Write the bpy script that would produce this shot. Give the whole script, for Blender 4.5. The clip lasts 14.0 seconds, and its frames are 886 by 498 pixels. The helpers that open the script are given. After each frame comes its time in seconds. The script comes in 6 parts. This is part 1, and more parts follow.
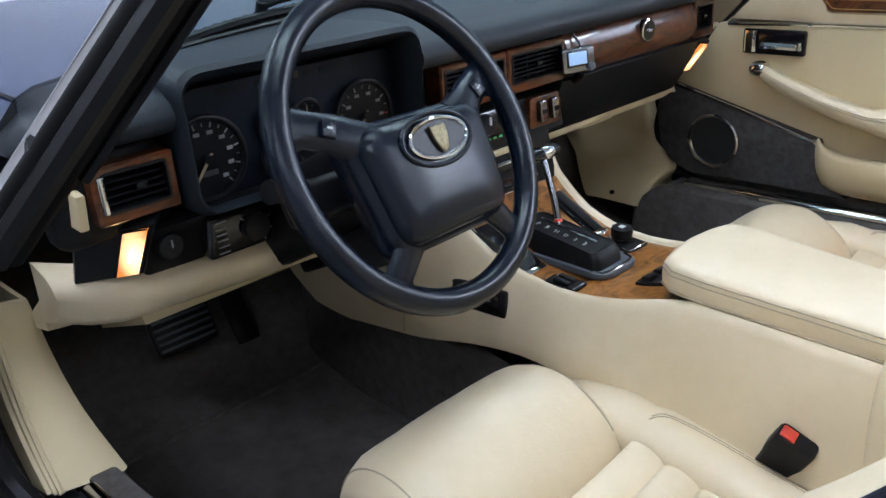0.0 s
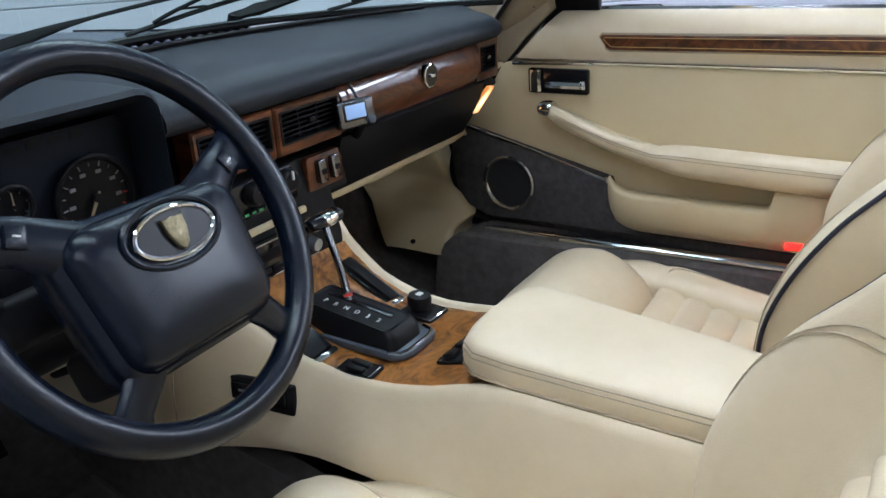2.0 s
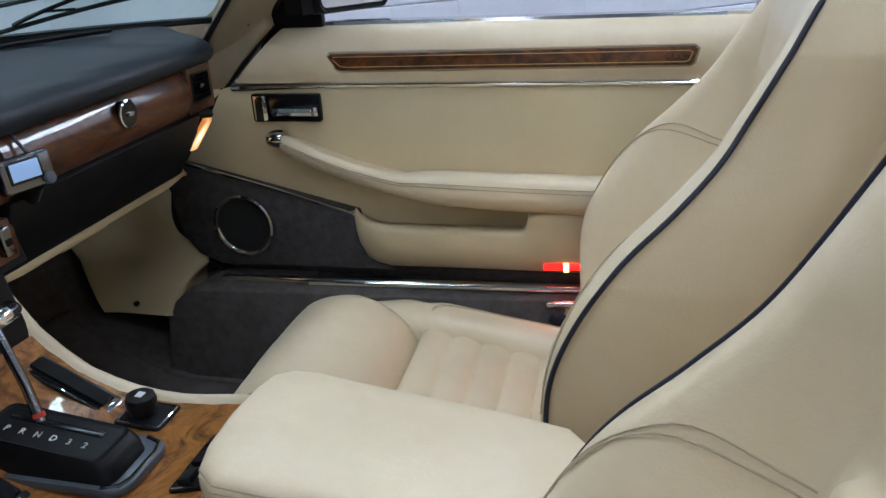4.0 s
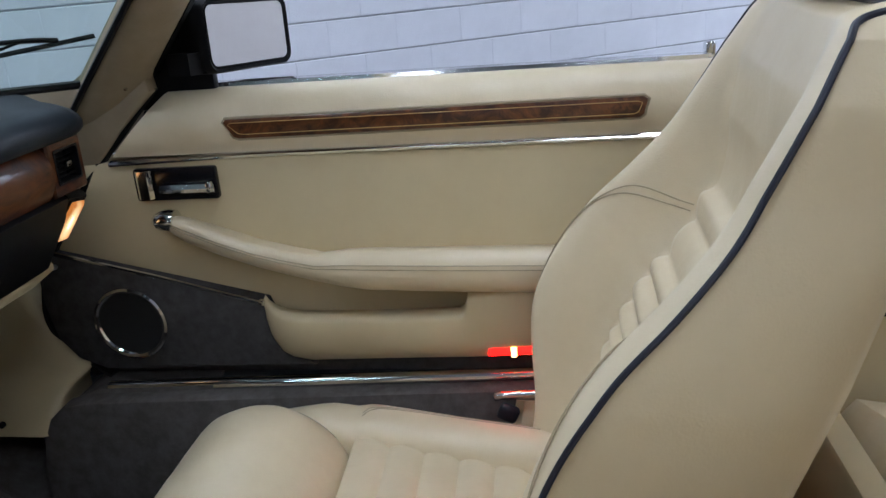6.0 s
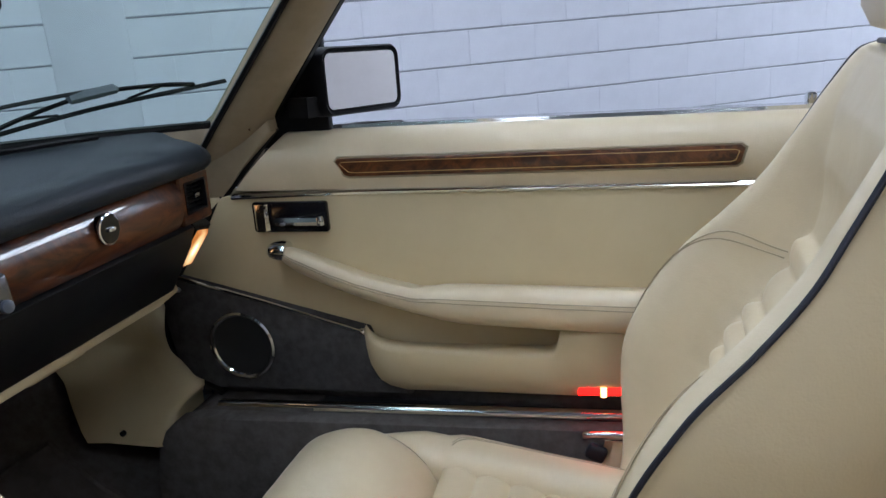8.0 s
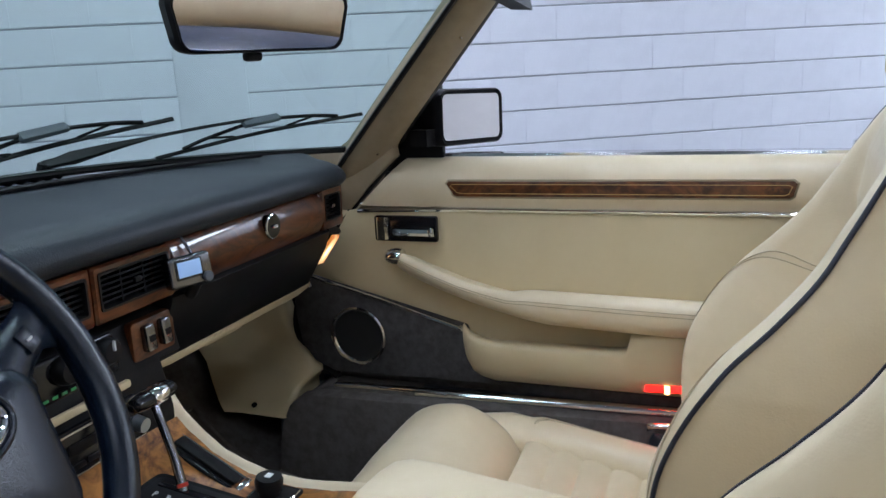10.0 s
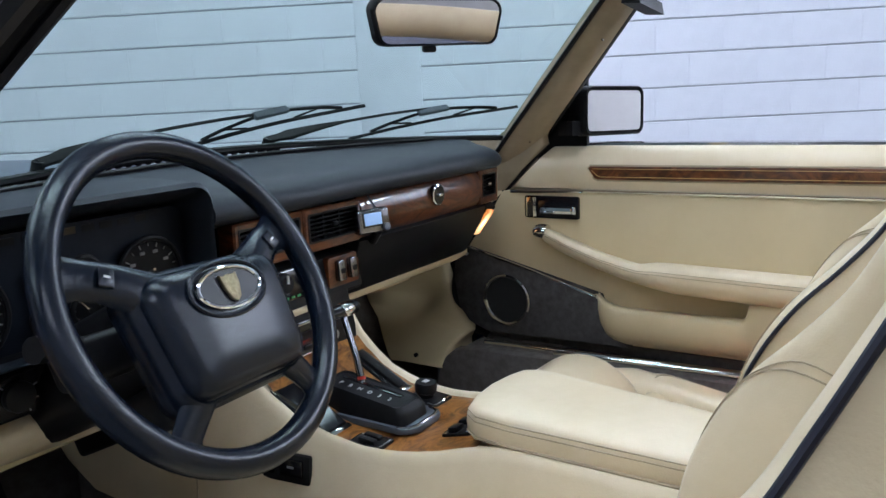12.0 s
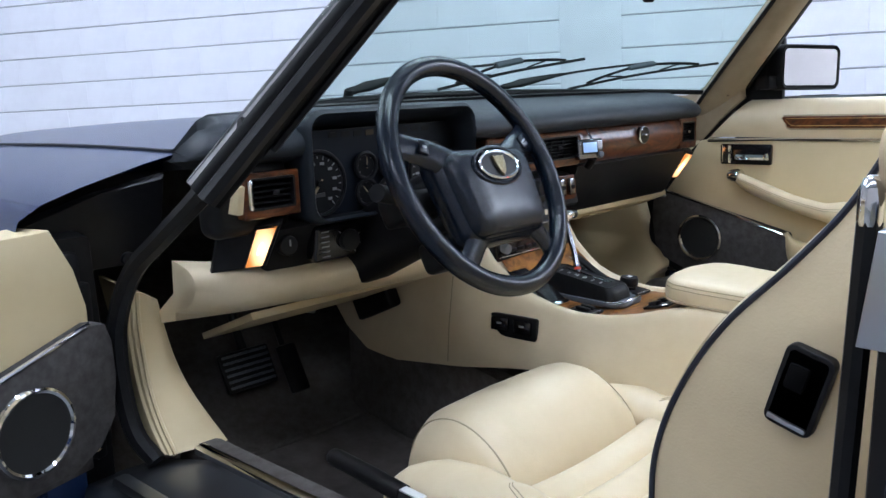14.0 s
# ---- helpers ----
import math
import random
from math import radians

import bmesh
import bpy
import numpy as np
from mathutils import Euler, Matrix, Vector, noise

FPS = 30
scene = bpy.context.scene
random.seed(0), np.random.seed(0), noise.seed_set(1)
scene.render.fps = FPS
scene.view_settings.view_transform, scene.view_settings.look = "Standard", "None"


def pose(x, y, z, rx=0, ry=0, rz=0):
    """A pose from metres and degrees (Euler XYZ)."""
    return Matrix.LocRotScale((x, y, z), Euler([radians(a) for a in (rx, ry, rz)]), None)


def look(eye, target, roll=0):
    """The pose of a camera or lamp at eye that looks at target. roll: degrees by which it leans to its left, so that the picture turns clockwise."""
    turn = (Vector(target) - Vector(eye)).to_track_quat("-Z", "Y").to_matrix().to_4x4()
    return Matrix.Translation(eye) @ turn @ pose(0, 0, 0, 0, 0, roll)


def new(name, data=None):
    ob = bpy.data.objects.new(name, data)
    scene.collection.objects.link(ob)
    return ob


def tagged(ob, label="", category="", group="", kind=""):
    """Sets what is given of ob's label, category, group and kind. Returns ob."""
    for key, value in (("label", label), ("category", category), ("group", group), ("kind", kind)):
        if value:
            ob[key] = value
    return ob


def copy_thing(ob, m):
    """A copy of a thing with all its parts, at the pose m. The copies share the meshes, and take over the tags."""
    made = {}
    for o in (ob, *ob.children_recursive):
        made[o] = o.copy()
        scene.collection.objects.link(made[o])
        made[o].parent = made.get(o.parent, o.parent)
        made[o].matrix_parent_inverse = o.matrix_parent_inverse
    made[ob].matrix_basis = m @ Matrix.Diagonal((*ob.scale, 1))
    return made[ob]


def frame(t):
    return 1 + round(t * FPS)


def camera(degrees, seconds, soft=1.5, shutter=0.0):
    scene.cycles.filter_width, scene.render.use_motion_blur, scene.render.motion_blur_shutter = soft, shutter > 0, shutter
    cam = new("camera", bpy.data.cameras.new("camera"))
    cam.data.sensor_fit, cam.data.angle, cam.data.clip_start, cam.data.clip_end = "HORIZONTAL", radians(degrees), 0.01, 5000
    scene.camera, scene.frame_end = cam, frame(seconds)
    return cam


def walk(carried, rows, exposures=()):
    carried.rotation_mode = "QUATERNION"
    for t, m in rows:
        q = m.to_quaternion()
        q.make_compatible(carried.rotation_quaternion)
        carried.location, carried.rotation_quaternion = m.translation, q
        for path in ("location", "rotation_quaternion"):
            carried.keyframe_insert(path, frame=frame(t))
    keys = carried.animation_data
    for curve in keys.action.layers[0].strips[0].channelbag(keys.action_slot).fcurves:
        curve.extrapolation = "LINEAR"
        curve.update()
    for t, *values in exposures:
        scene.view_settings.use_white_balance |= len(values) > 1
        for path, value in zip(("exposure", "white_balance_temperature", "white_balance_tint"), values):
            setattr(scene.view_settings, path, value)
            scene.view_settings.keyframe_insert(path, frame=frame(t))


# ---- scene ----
cam = camera(57.7, 14.0)
PATH = [
    (0, (-0.901, -0.593, 1.087), (0.342, 0.748, 0.278), -3.6),
    (0.5, (-0.867, -0.584, 1.082), (0.468, 0.684, 0.304), -3.5),
    (1, (-0.83, -0.57, 1.086), (0.585, 0.617, 0.319), -3.1),
    (1.5, (-0.794, -0.548, 1.086), (0.69, 0.555, 0.323), -2.9),
    (2, (-0.753, -0.532, 1.088), (0.793, 0.479, 0.322), -3.1),
    (2.5, (-0.716, -0.525, 1.095), (0.884, 0.389, 0.317), -3.5),
    (3, (-0.675, -0.509, 1.093), (0.993, 0.27, 0.31), -3.4),
    (3.5, (-0.627, -0.489, 1.088), (1.102, 0.138, 0.303), -2.9),
    (4, (-0.581, -0.464, 1.082), (1.207, -0.014, 0.305), -2.4),
    (6.5, (-0.386, -0.408, 1.062), (1.482, -0.159, 0.394), -3.5),
    (7, (-0.39, -0.411, 1.069), (1.474, -0.054, 0.436), -3.7),
    (7.5, (-0.408, -0.418, 1.065), (1.451, 0.026, 0.476), -3.6),
    (10, (-0.677, -0.461, 1.078), (1.149, 0.221, 0.63), -1.8),
    (10.5, (-0.731, -0.473, 1.079), (1.063, 0.297, 0.643), -1.8),
    (11, (-0.776, -0.508, 1.063), (0.973, 0.37, 0.652), -2.3),
    (11.5, (-0.822, -0.549, 1.058), (0.882, 0.417, 0.652), -2.3),
    (12, (-0.891, -0.597, 1.046), (0.764, 0.451, 0.645), -1.7),
    (12.5, (-0.964, -0.641, 1.027), (0.639, 0.486, 0.628), -1.1),
    (13, (-1.049, -0.679, 0.985), (0.49, 0.541, 0.608), -1.4),
    (13.5, (-1.119, -0.712, 0.971), (0.344, 0.595, 0.582), -1.3),
    (14, (-1.198, -0.751, 0.967), (0.172, 0.649, 0.565), -1.7),
]
walk(cam, [(t, look(eye, target, roll)) for t, eye, target, roll in PATH],
     exposures=[(0.0, 0.25), (2.0, 0.08), (4.0, -0.3), (7.0, -0.45), (10.0, -0.22), (11.0, -0.15), (12.5, 0.15), (14.0, 0.35)])
# ---- light and exposure ----
world = bpy.data.worlds.new("world")
world.use_nodes = True
world.node_tree.nodes["Background"].inputs[0].default_value = (0.75, 0.85, 1.0, 1)
world.node_tree.nodes["Background"].inputs[1].default_value = 0.15
scene.world = world
scene.view_settings.exposure = 0.0

ROOM = pose(0, 0, 0, 0, 0, -60.1)          # the garage stands askew to the car
WALL_Y, CEIL_Z = 3.889, 3.7


# ---- materials ----
def material(name, color, rough=0.5, metal=0.0, color2=None, scale=20.0, bump=0.0, bscale=200.0, coat=0.0, stretch=None, spec=None,
             emit=None, power=0.0, mixlo=0.35, mixhi=0.65, rvar=0.0, detail=4.0, crease=0.0, swirl=0.0):
    m = bpy.data.materials.new(name)
    m.use_nodes = True
    nt = m.node_tree
    b = nt.nodes["Principled BSDF"]
    b.inputs["Base Color"].default_value = (*color, 1)
    b.inputs["Roughness"].default_value = rough
    b.inputs["Metallic"].default_value = metal
    b.inputs["Coat Weight"].default_value = coat
    b.inputs["Coat Roughness"].default_value = 0.04
    if spec is not None:
        b.inputs["Specular IOR Level"].default_value = spec
    if emit:
        b.inputs["Emission Color"].default_value = (*emit, 1)
        b.inputs["Emission Strength"].default_value = power
    tc = nt.nodes.new("ShaderNodeTexCoord")
    src = tc.outputs["Object"]
    if stretch:
        mp = nt.nodes.new("ShaderNodeMapping")
        mp.inputs["Scale"].default_value = stretch
        nt.links.new(src, mp.inputs[0])
        src = mp.outputs[0]
    if color2:
        n = nt.nodes.new("ShaderNodeTexNoise")
        n.inputs["Scale"].default_value = scale
        n.inputs["Detail"].default_value = detail
        n.inputs["Roughness"].default_value = 0.65
        n.inputs["Distortion"].default_value = swirl
        nt.links.new(src, n.inputs["Vector"])
        r = nt.nodes.new("ShaderNodeValToRGB")
        r.color_ramp.elements[0].position, r.color_ramp.elements[1].position = mixlo, mixhi
        r.color_ramp.elements[0].color, r.color_ramp.elements[1].color = (*color, 1), (*color2, 1)
        nt.links.new(n.outputs["Fac"], r.inputs["Fac"])
        nt.links.new(r.outputs["Color"], b.inputs["Base Color"])
        if rvar:
            mr = nt.nodes.new("ShaderNodeMapRange")
            mr.inputs["To Min"].default_value, mr.inputs["To Max"].default_value = rough - rvar, rough + rvar
            nt.links.new(n.outputs["Fac"], mr.inputs["Value"])
            nt.links.new(mr.outputs[0], b.inputs["Roughness"])
    if bump:
        n2 = nt.nodes.new("ShaderNodeTexNoise")
        n2.inputs["Scale"].default_value = bscale
        n2.inputs["Detail"].default_value = 3.0
        nt.links.new(src, n2.inputs["Vector"])
        bp = nt.nodes.new("ShaderNodeBump")
        bp.inputs["Strength"].default_value = bump
        bp.inputs["Distance"].default_value = 0.002
        nt.links.new(n2.outputs["Fac"], bp.inputs["Height"])
        nt.links.new(bp.outputs["Normal"], b.inputs["Normal"])
        if crease:
            n3, b3 = nt.nodes.new("ShaderNodeTexNoise"), nt.nodes.new("ShaderNodeBump")
            n3.inputs["Scale"].default_value, n3.inputs["Detail"].default_value, n3.inputs["Distortion"].default_value = 17.0, 3.0, 0.8
            b3.inputs["Strength"].default_value, b3.inputs["Distance"].default_value = crease, 0.006
            nt.links.new(src, n3.inputs["Vector"])
            nt.links.new(n3.outputs["Fac"], b3.inputs["Height"])
            nt.links.new(b3.outputs["Normal"], bp.inputs["Normal"])
    return m


CREAM = material("cream_leather", (0.74, 0.62, 0.43), 0.34, color2=(0.69, 0.57, 0.38), scale=9, bump=0.15, bscale=450, rvar=0.06, crease=0.22)
# yellower than the leather: the warm shade on side panels is in its colour
CREAM_V = material("cream_vinyl", (0.605, 0.495, 0.305), 0.5, color2=(0.565, 0.455, 0.272), scale=6, bump=0.15, bscale=600)
TAN_TRIM = material("tan_pillar_trim", (0.36, 0.29, 0.20), 0.7, color2=(0.32, 0.26, 0.175), scale=30, bump=0.2, bscale=700)
DASH = material("blue_black_dash_leather", (0.010, 0.0145, 0.020), 0.46, spec=0.30, color2=(0.014, 0.019, 0.026), scale=12, bump=0.3, bscale=500)
WHEEL = material("blue_grey_wheel_leather", (0.0030, 0.0060, 0.0130), 0.26, spec=0.36, color2=(0.0040, 0.0075, 0.0155), scale=14, bump=0.12, bscale=520)
BLACK = material("black_plastic", (0.006, 0.006, 0.007), 0.42, spec=0.18, color2=(0.010, 0.010, 0.011), scale=40, bump=0.1, bscale=500)
SILLBLACK = material("satin_black_sill", (0.028, 0.030, 0.034), 0.3, color2=(0.035, 0.037, 0.041), scale=30, rvar=0.06)
VENTBLACK = material("matt_black_slat", (0.004, 0.004, 0.0045), 0.6, spec=0.06)
GLOSSBLACK = material("gloss_black", (0.008, 0.008, 0.01), 0.15)
ENAMEL = material("black_enamel", (0.007, 0.007, 0.009), 0.32, spec=0.2)
RUBBER = material("black_rubber", (0.005, 0.005, 0.006), 0.38, spec=0.22, color2=(0.008, 0.008, 0.009), scale=50, rvar=0.08)
CHROME = material("chrome", (0.78, 0.79, 0.8), 0.08, 1.0)
WALNUT = material("burl_walnut_red", (0.028, 0.008, 0.0035), 0.4, spec=0.2, color2=(0.155, 0.044, 0.012), scale=16, coat=0.8, mixlo=0.36, mixhi=0.66, detail=9, swirl=1.8, stretch=(0.6, 1, 1.6))
BURL = material("burl_walnut_orange", (0.075, 0.022, 0.005), 0.3, color2=(0.43, 0.175, 0.038), scale=22, coat=0.8, mixlo=0.34, mixhi=0.60, detail=10, swirl=2.2)
CARPET = material("charcoal_carpet", (0.095, 0.084, 0.077), 0.95, color2=(0.135, 0.122, 0.114), scale=45, bump=0.8, bscale=700, spec=0.1)
PAINT = material("dark_blue_car_paint", (0.010, 0.024, 0.072), 0.25, color2=(0.011, 0.026, 0.078), scale=5, coat=0.12, spec=0.22)
STEEL = material("brushed_steel", (0.45, 0.48, 0.52), 0.28, 1.0)
GUNMETAL = material("dark_polished_metal", (0.22, 0.22, 0.235), 0.2, 1.0)
GREYPLASTIC = material("satin_grey_plastic", (0.06, 0.075, 0.09), 0.35, color2=(0.08, 0.09, 0.11), scale=30)
GOLD = material("pale_gold", (0.30, 0.255, 0.16), 0.42, 1.0, color2=(0.20, 0.17, 0.10), scale=160, bump=0.5, bscale=260)
WHITE = material("white_marking", (0.7, 0.7, 0.68), 0.6)
AMBER = material("amber_needle", (0.40, 0.30, 0.19), 0.5)
DIALWHITE = material("dial_marking", (0.22, 0.22, 0.215), 0.6)
REDMARK = material("red_marking", (0.6, 0.04, 0.02), 0.5)
GREENMARK = material("green_marking", (0.05, 0.35, 0.1), 0.5)
DOORLAMP = material("lit_lamp_lens", (0.45, 0.22, 0.07), 0.4, emit=(1.0, 0.32, 0.065), power=0.68)
_nt = DOORLAMP.node_tree
_tc, _mp, _gr, _rp = (_nt.nodes.new(k) for k in ("ShaderNodeTexCoord", "ShaderNodeMapping", "ShaderNodeTexGradient", "ShaderNodeValToRGB"))
_gr.gradient_type = "SPHERICAL"
_mp.inputs["Location"].default_value = (-0.5 * 1.7, -0.5 * 1.35, -0.5 * 1.35)
_mp.inputs["Scale"].default_value = (1.7, 1.35, 1.35)
_rp.color_ramp.elements[0].color, _rp.color_ramp.elements[1].color = (1.0, 0.33, 0.07, 1), (3.0, 2.2, 1.2, 1)
_rp.color_ramp.elements[0].position, _rp.color_ramp.elements[1].position = 0.10, 0.75
for _a, _b in ((_tc.outputs["Generated"], _mp.inputs[0]), (_mp.outputs[0], _gr.inputs[0]), (_gr.outputs["Fac"], _rp.inputs[0]), (_rp.outputs[0], _nt.nodes["Principled BSDF"].inputs["Emission Color"])):
    _nt.links.new(_a, _b)
REDLAMP = material("lit_red_lens", (0.7, 0.02, 0.02), 0.2, emit=(1.0, 0.004, 0.003), power=11.0)
BULB = material("lit_bulb", (1, 0.8, 0.4), 0.3, emit=(1.0, 0.55, 0.2), power=6.5)
SCREEN = material("lit_screen", (0.2, 0.3, 0.5), 0.2, emit=(0.36, 0.60, 1.0), power=0.42)
TUBELIGHT = material("lit_diffuser", (0.9, 0.9, 0.9), 0.5, emit=(0.755, 0.865, 1.05), power=41.0)
PANELLIGHT = material("lit_panel", (0.9, 0.9, 0.9), 0.5, emit=(0.755, 0.865, 1.05), power=26.0)
BLOCK = material("painted_block", (0.81, 0.82, 0.885), 0.7, color2=(0.76, 0.77, 0.835), scale=5, bump=0.5, bscale=120)
# grey put in for the shadow lines in the wall's recessed joints
JOINT = material("joint_shade_grey", (0.42, 0.43, 0.47), 0.9, color2=(0.48, 0.49, 0.53), scale=30)
CONCRETE = material("grey_concrete", (0.20, 0.20, 0.20), 0.6, color2=(0.26, 0.26, 0.26), scale=3, bump=0.2, bscale=80)
ROOFGREY = material("grey_roof_board", (0.36, 0.36, 0.37), 0.85, color2=(0.31, 0.31, 0.32), scale=2)
PLASTER = material("white_plaster", (0.60, 0.57, 0.555), 0.85, color2=(0.55, 0.52, 0.505), scale=2)
NAVY = material("navy_piping", (0.008, 0.010, 0.022), 0.4)
# cream darkened by the shade in stitch creases, gaps and recesses
SEAM = material("shaded_stitch_and_gap", (0.42, 0.34, 0.225), 0.8)
# its colour, too, takes in the warm shade on the seat sides
CREAM_G = material("cream_grained_leather", (0.60, 0.485, 0.31), 0.5, color2=(0.565, 0.45, 0.285), scale=7, bump=0.2, bscale=360, rvar=0.05, crease=0.07)
MAT = material("dark_brown_mat", (0.085, 0.074, 0.069), 0.95, color2=(0.125, 0.111, 0.104), scale=20, bump=0.8, bscale=600, spec=0.1)
CARPET_G = material("dark_grey_door_carpet", (0.052, 0.048, 0.047), 0.95, color2=(0.078, 0.074, 0.074), scale=60, bump=0.6, bscale=900, spec=0.15)
TANCLOTH = material("tan_hood_cloth", (0.52, 0.41, 0.27), 0.7, color2=(0.47, 0.36, 0.235), scale=8, bump=0.2, bscale=500)
WALNUT_D = material("dark_burr_inlay", (0.045, 0.014, 0.006), 0.3, color2=(0.20, 0.065, 0.02), scale=22, coat=0.8, mixlo=0.40, mixhi=0.66, detail=9, swirl=2.0)
GOLDLINE = material("pale_wood_line", (0.55, 0.36, 0.14), 0.4)
MESHBLACK = material("speaker_mesh", (0.006, 0.006, 0.006), 0.7, bump=1.0, bscale=1500)
AMBERDIM = material("dim_amber_window", (0.05, 0.03, 0.006), 0.4)
GAUGEBLUE = material("dark_blue_gauge_panel", (0.006, 0.009, 0.015), 0.5, spec=0.2, color2=(0.009, 0.013, 0.020), scale=25)
SMOKE = material("smoke_window", (0.05, 0.05, 0.05), 0.3)
REDBUTTON = material("red_button", (0.65, 0.05, 0.025), 0.4)
MIRROR = material("mirror_glass", (0.85, 0.84, 0.85), 0.015, 1.0)

GLASS = bpy.data.materials.new("green_tinted_glass")
GLASS.use_nodes = True
_nt = GLASS.node_tree
_nt.nodes.remove(_nt.nodes["Principled BSDF"])
_tr, _gl, _mx, _fr, _pw, _ad = (_nt.nodes.new(k) for k in ("ShaderNodeBsdfTransparent", "ShaderNodeBsdfGlossy", "ShaderNodeMixShader", "ShaderNodeLayerWeight", "ShaderNodeMath", "ShaderNodeMath"))
_tr.inputs[0].default_value = (0.62, 0.745, 0.70, 1)
_gl.inputs["Roughness"].default_value = 0.01
_fr.inputs["Blend"].default_value = 0.5
_pw.operation, _ad.operation = "POWER", "MULTIPLY_ADD"
_pw.inputs[1].default_value = 4.0
_ad.inputs[1].default_value, _ad.inputs[2].default_value = 0.30, 0.02
_nt.links.new(_fr.outputs["Facing"], _pw.inputs[0])
_nt.links.new(_pw.outputs[0], _ad.inputs[0])
_nt.links.new(_ad.outputs[0], _mx.inputs[0])
_nt.links.new(_tr.outputs[0], _mx.inputs[1])
_nt.links.new(_gl.outputs[0], _mx.inputs[2])
_nt.links.new(_mx.outputs[0], _nt.nodes["Material Output"].inputs[0])


# ---- building helpers ----
ORIGIN = {}


def thing(name, label, category, m=None, group="", kind="", at=None):
    """An empty that carries its parts. m: its pose, with parts in its own space; at: its foot, with parts in world space."""
    ob = tagged(new(name), label, category, group, kind)
    ob.empty_display_size = 0.05
    if m is not None:
        ob.matrix_world = m
    if at is not None:
        ob.location = at
        ORIGIN[ob.name] = Vector(at)
    return ob


def finish(bm, sharp=38.0):
    bmesh.ops.recalc_face_normals(bm, faces=bm.faces)
    for f_ in bm.faces:
        f_.smooth = True
    for e in bm.edges:
        if len(e.link_faces) == 2 and e.calc_face_angle(0) > radians(sharp):
            e.smooth = False


def part(name, bm, mat, parent=None, label="", sharp=38.0):
    finish(bm, sharp)
    off = ORIGIN.get(parent.name) if parent is not None else None
    if off is not None:
        bmesh.ops.translate(bm, vec=-off, verts=bm.verts)
    me = bpy.data.meshes.new(name)
    bm.to_mesh(me)
    bm.free()
    for mm in (mat if isinstance(mat, (list, tuple)) else [mat]):
        me.materials.append(mm)
    ob = new(name, me)
    if parent is not None:
        ob.parent = parent
    if off is not None:
        ORIGIN[ob.name] = off
    if label:
        ob["label"] = label
    return ob


def bx(c, s, bevel=0.0, seg=2, m=None, bm=None):
    bm = bm or bmesh.new()
    r = bmesh.ops.create_cube(bm, size=1.0)
    vs = r["verts"]
    bmesh.ops.scale(bm, vec=s, verts=vs)
    if bevel:
        es = list({e for v in vs for e in v.link_edges})
        r2 = bmesh.ops.bevel(bm, geom=es, offset=bevel, segments=seg, affect="EDGES", profile=0.5)
        vs = list({v for f_ in r2["faces"] for v in f_.verts} | {v for v in vs if v.is_valid})
    mm = Matrix.Translation(c) @ (m if m is not None else Matrix())
    bmesh.ops.transform(bm, matrix=mm, verts=vs)
    return bm


def loft(rings, closed=True, caps=True, bm=None):
    bm = bm or bmesh.new()
    rows = [[bm.verts.new(p) for p in ring] for ring in rings]
    n = len(rows[0])
    for a, b in zip(rows, rows[1:]):
        for i in range(n if closed else n - 1):
            j = (i + 1) % n
            bm.faces.new((a[i], a[j], b[j], b[i]))
    if caps and closed:
        bm.faces.new(rows[0])
        bm.faces.new(rows[-1][::-1])
    return bm


def tube(path, r, n=10, closed=False, bm=None, flat=1.0):
    bm = bm or bmesh.new()
    P = [Vector(p) for p in path]
    k = len(P)
    rings, up = [], None
    for i in range(k):
        a, b = (P[i - 1], P[(i + 1) % k]) if closed else (P[max(i - 1, 0)], P[min(i + 1, k - 1)])
        d = (b - a).normalized()
        if up is None:
            up = d.orthogonal().normalized()
        up = (up - d * up.dot(d)).normalized()
        side = d.cross(up)
        rr = r[i] if isinstance(r, (list, tuple)) else r
        rings.append([P[i] + rr * (math.cos(t) * up + flat * math.sin(t) * side) for t in [2 * math.pi * q / n for q in range(n)]])
    if closed:
        rings.append(rings[0])
        bm2 = loft(rings, True, False, bm)
        bmesh.ops.remove_doubles(bm2, verts=bm2.verts, dist=1e-6)
        return bm2
    return loft(rings, True, True, bm)


def spline(pts, n=8):
    """A smooth line through the points (Catmull-Rom)."""
    P = [Vector(p) for p in pts]
    P = [2 * P[0] - P[1]] + P + [2 * P[-1] - P[-2]]
    out = []
    for i in range(1, len(P) - 2):
        a, b, c, d = P[i - 1:i + 3]
        for q in range(n):
            t = q / n
            out.append(0.5 * ((2 * b) + (c - a) * t + (2 * a - 5 * b + 4 * c - d) * t * t + (3 * b - a - 3 * c + d) * t ** 3))
    return out + [P[-2]]


def slab(outline, axis, lo, hi, bevel=0.0, bm=None, seg=2):
    """A plate: a closed outline of two coordinates, drawn out along the axis from lo to hi."""
    bm = bm or bmesh.new()
    k = "xyz".index(axis)

    def at(p, v):
        q = list(p)
        q.insert(k, v)
        return q
    a, b = [bm.verts.new(at(p, lo)) for p in outline], [bm.verts.new(at(p, hi)) for p in outline]
    fa, fb = bm.faces.new(a), bm.faces.new(b[::-1])
    n = len(a)
    for i in range(n):
        bm.faces.new((a[i], b[i], b[(i + 1) % n], a[(i + 1) % n]))
    if bevel:
        es = list(set(fa.edges) | set(fb.edges))
        bmesh.ops.bevel(bm, geom=es, offset=bevel, segments=seg, affect="EDGES", profile=0.5)
    return bm


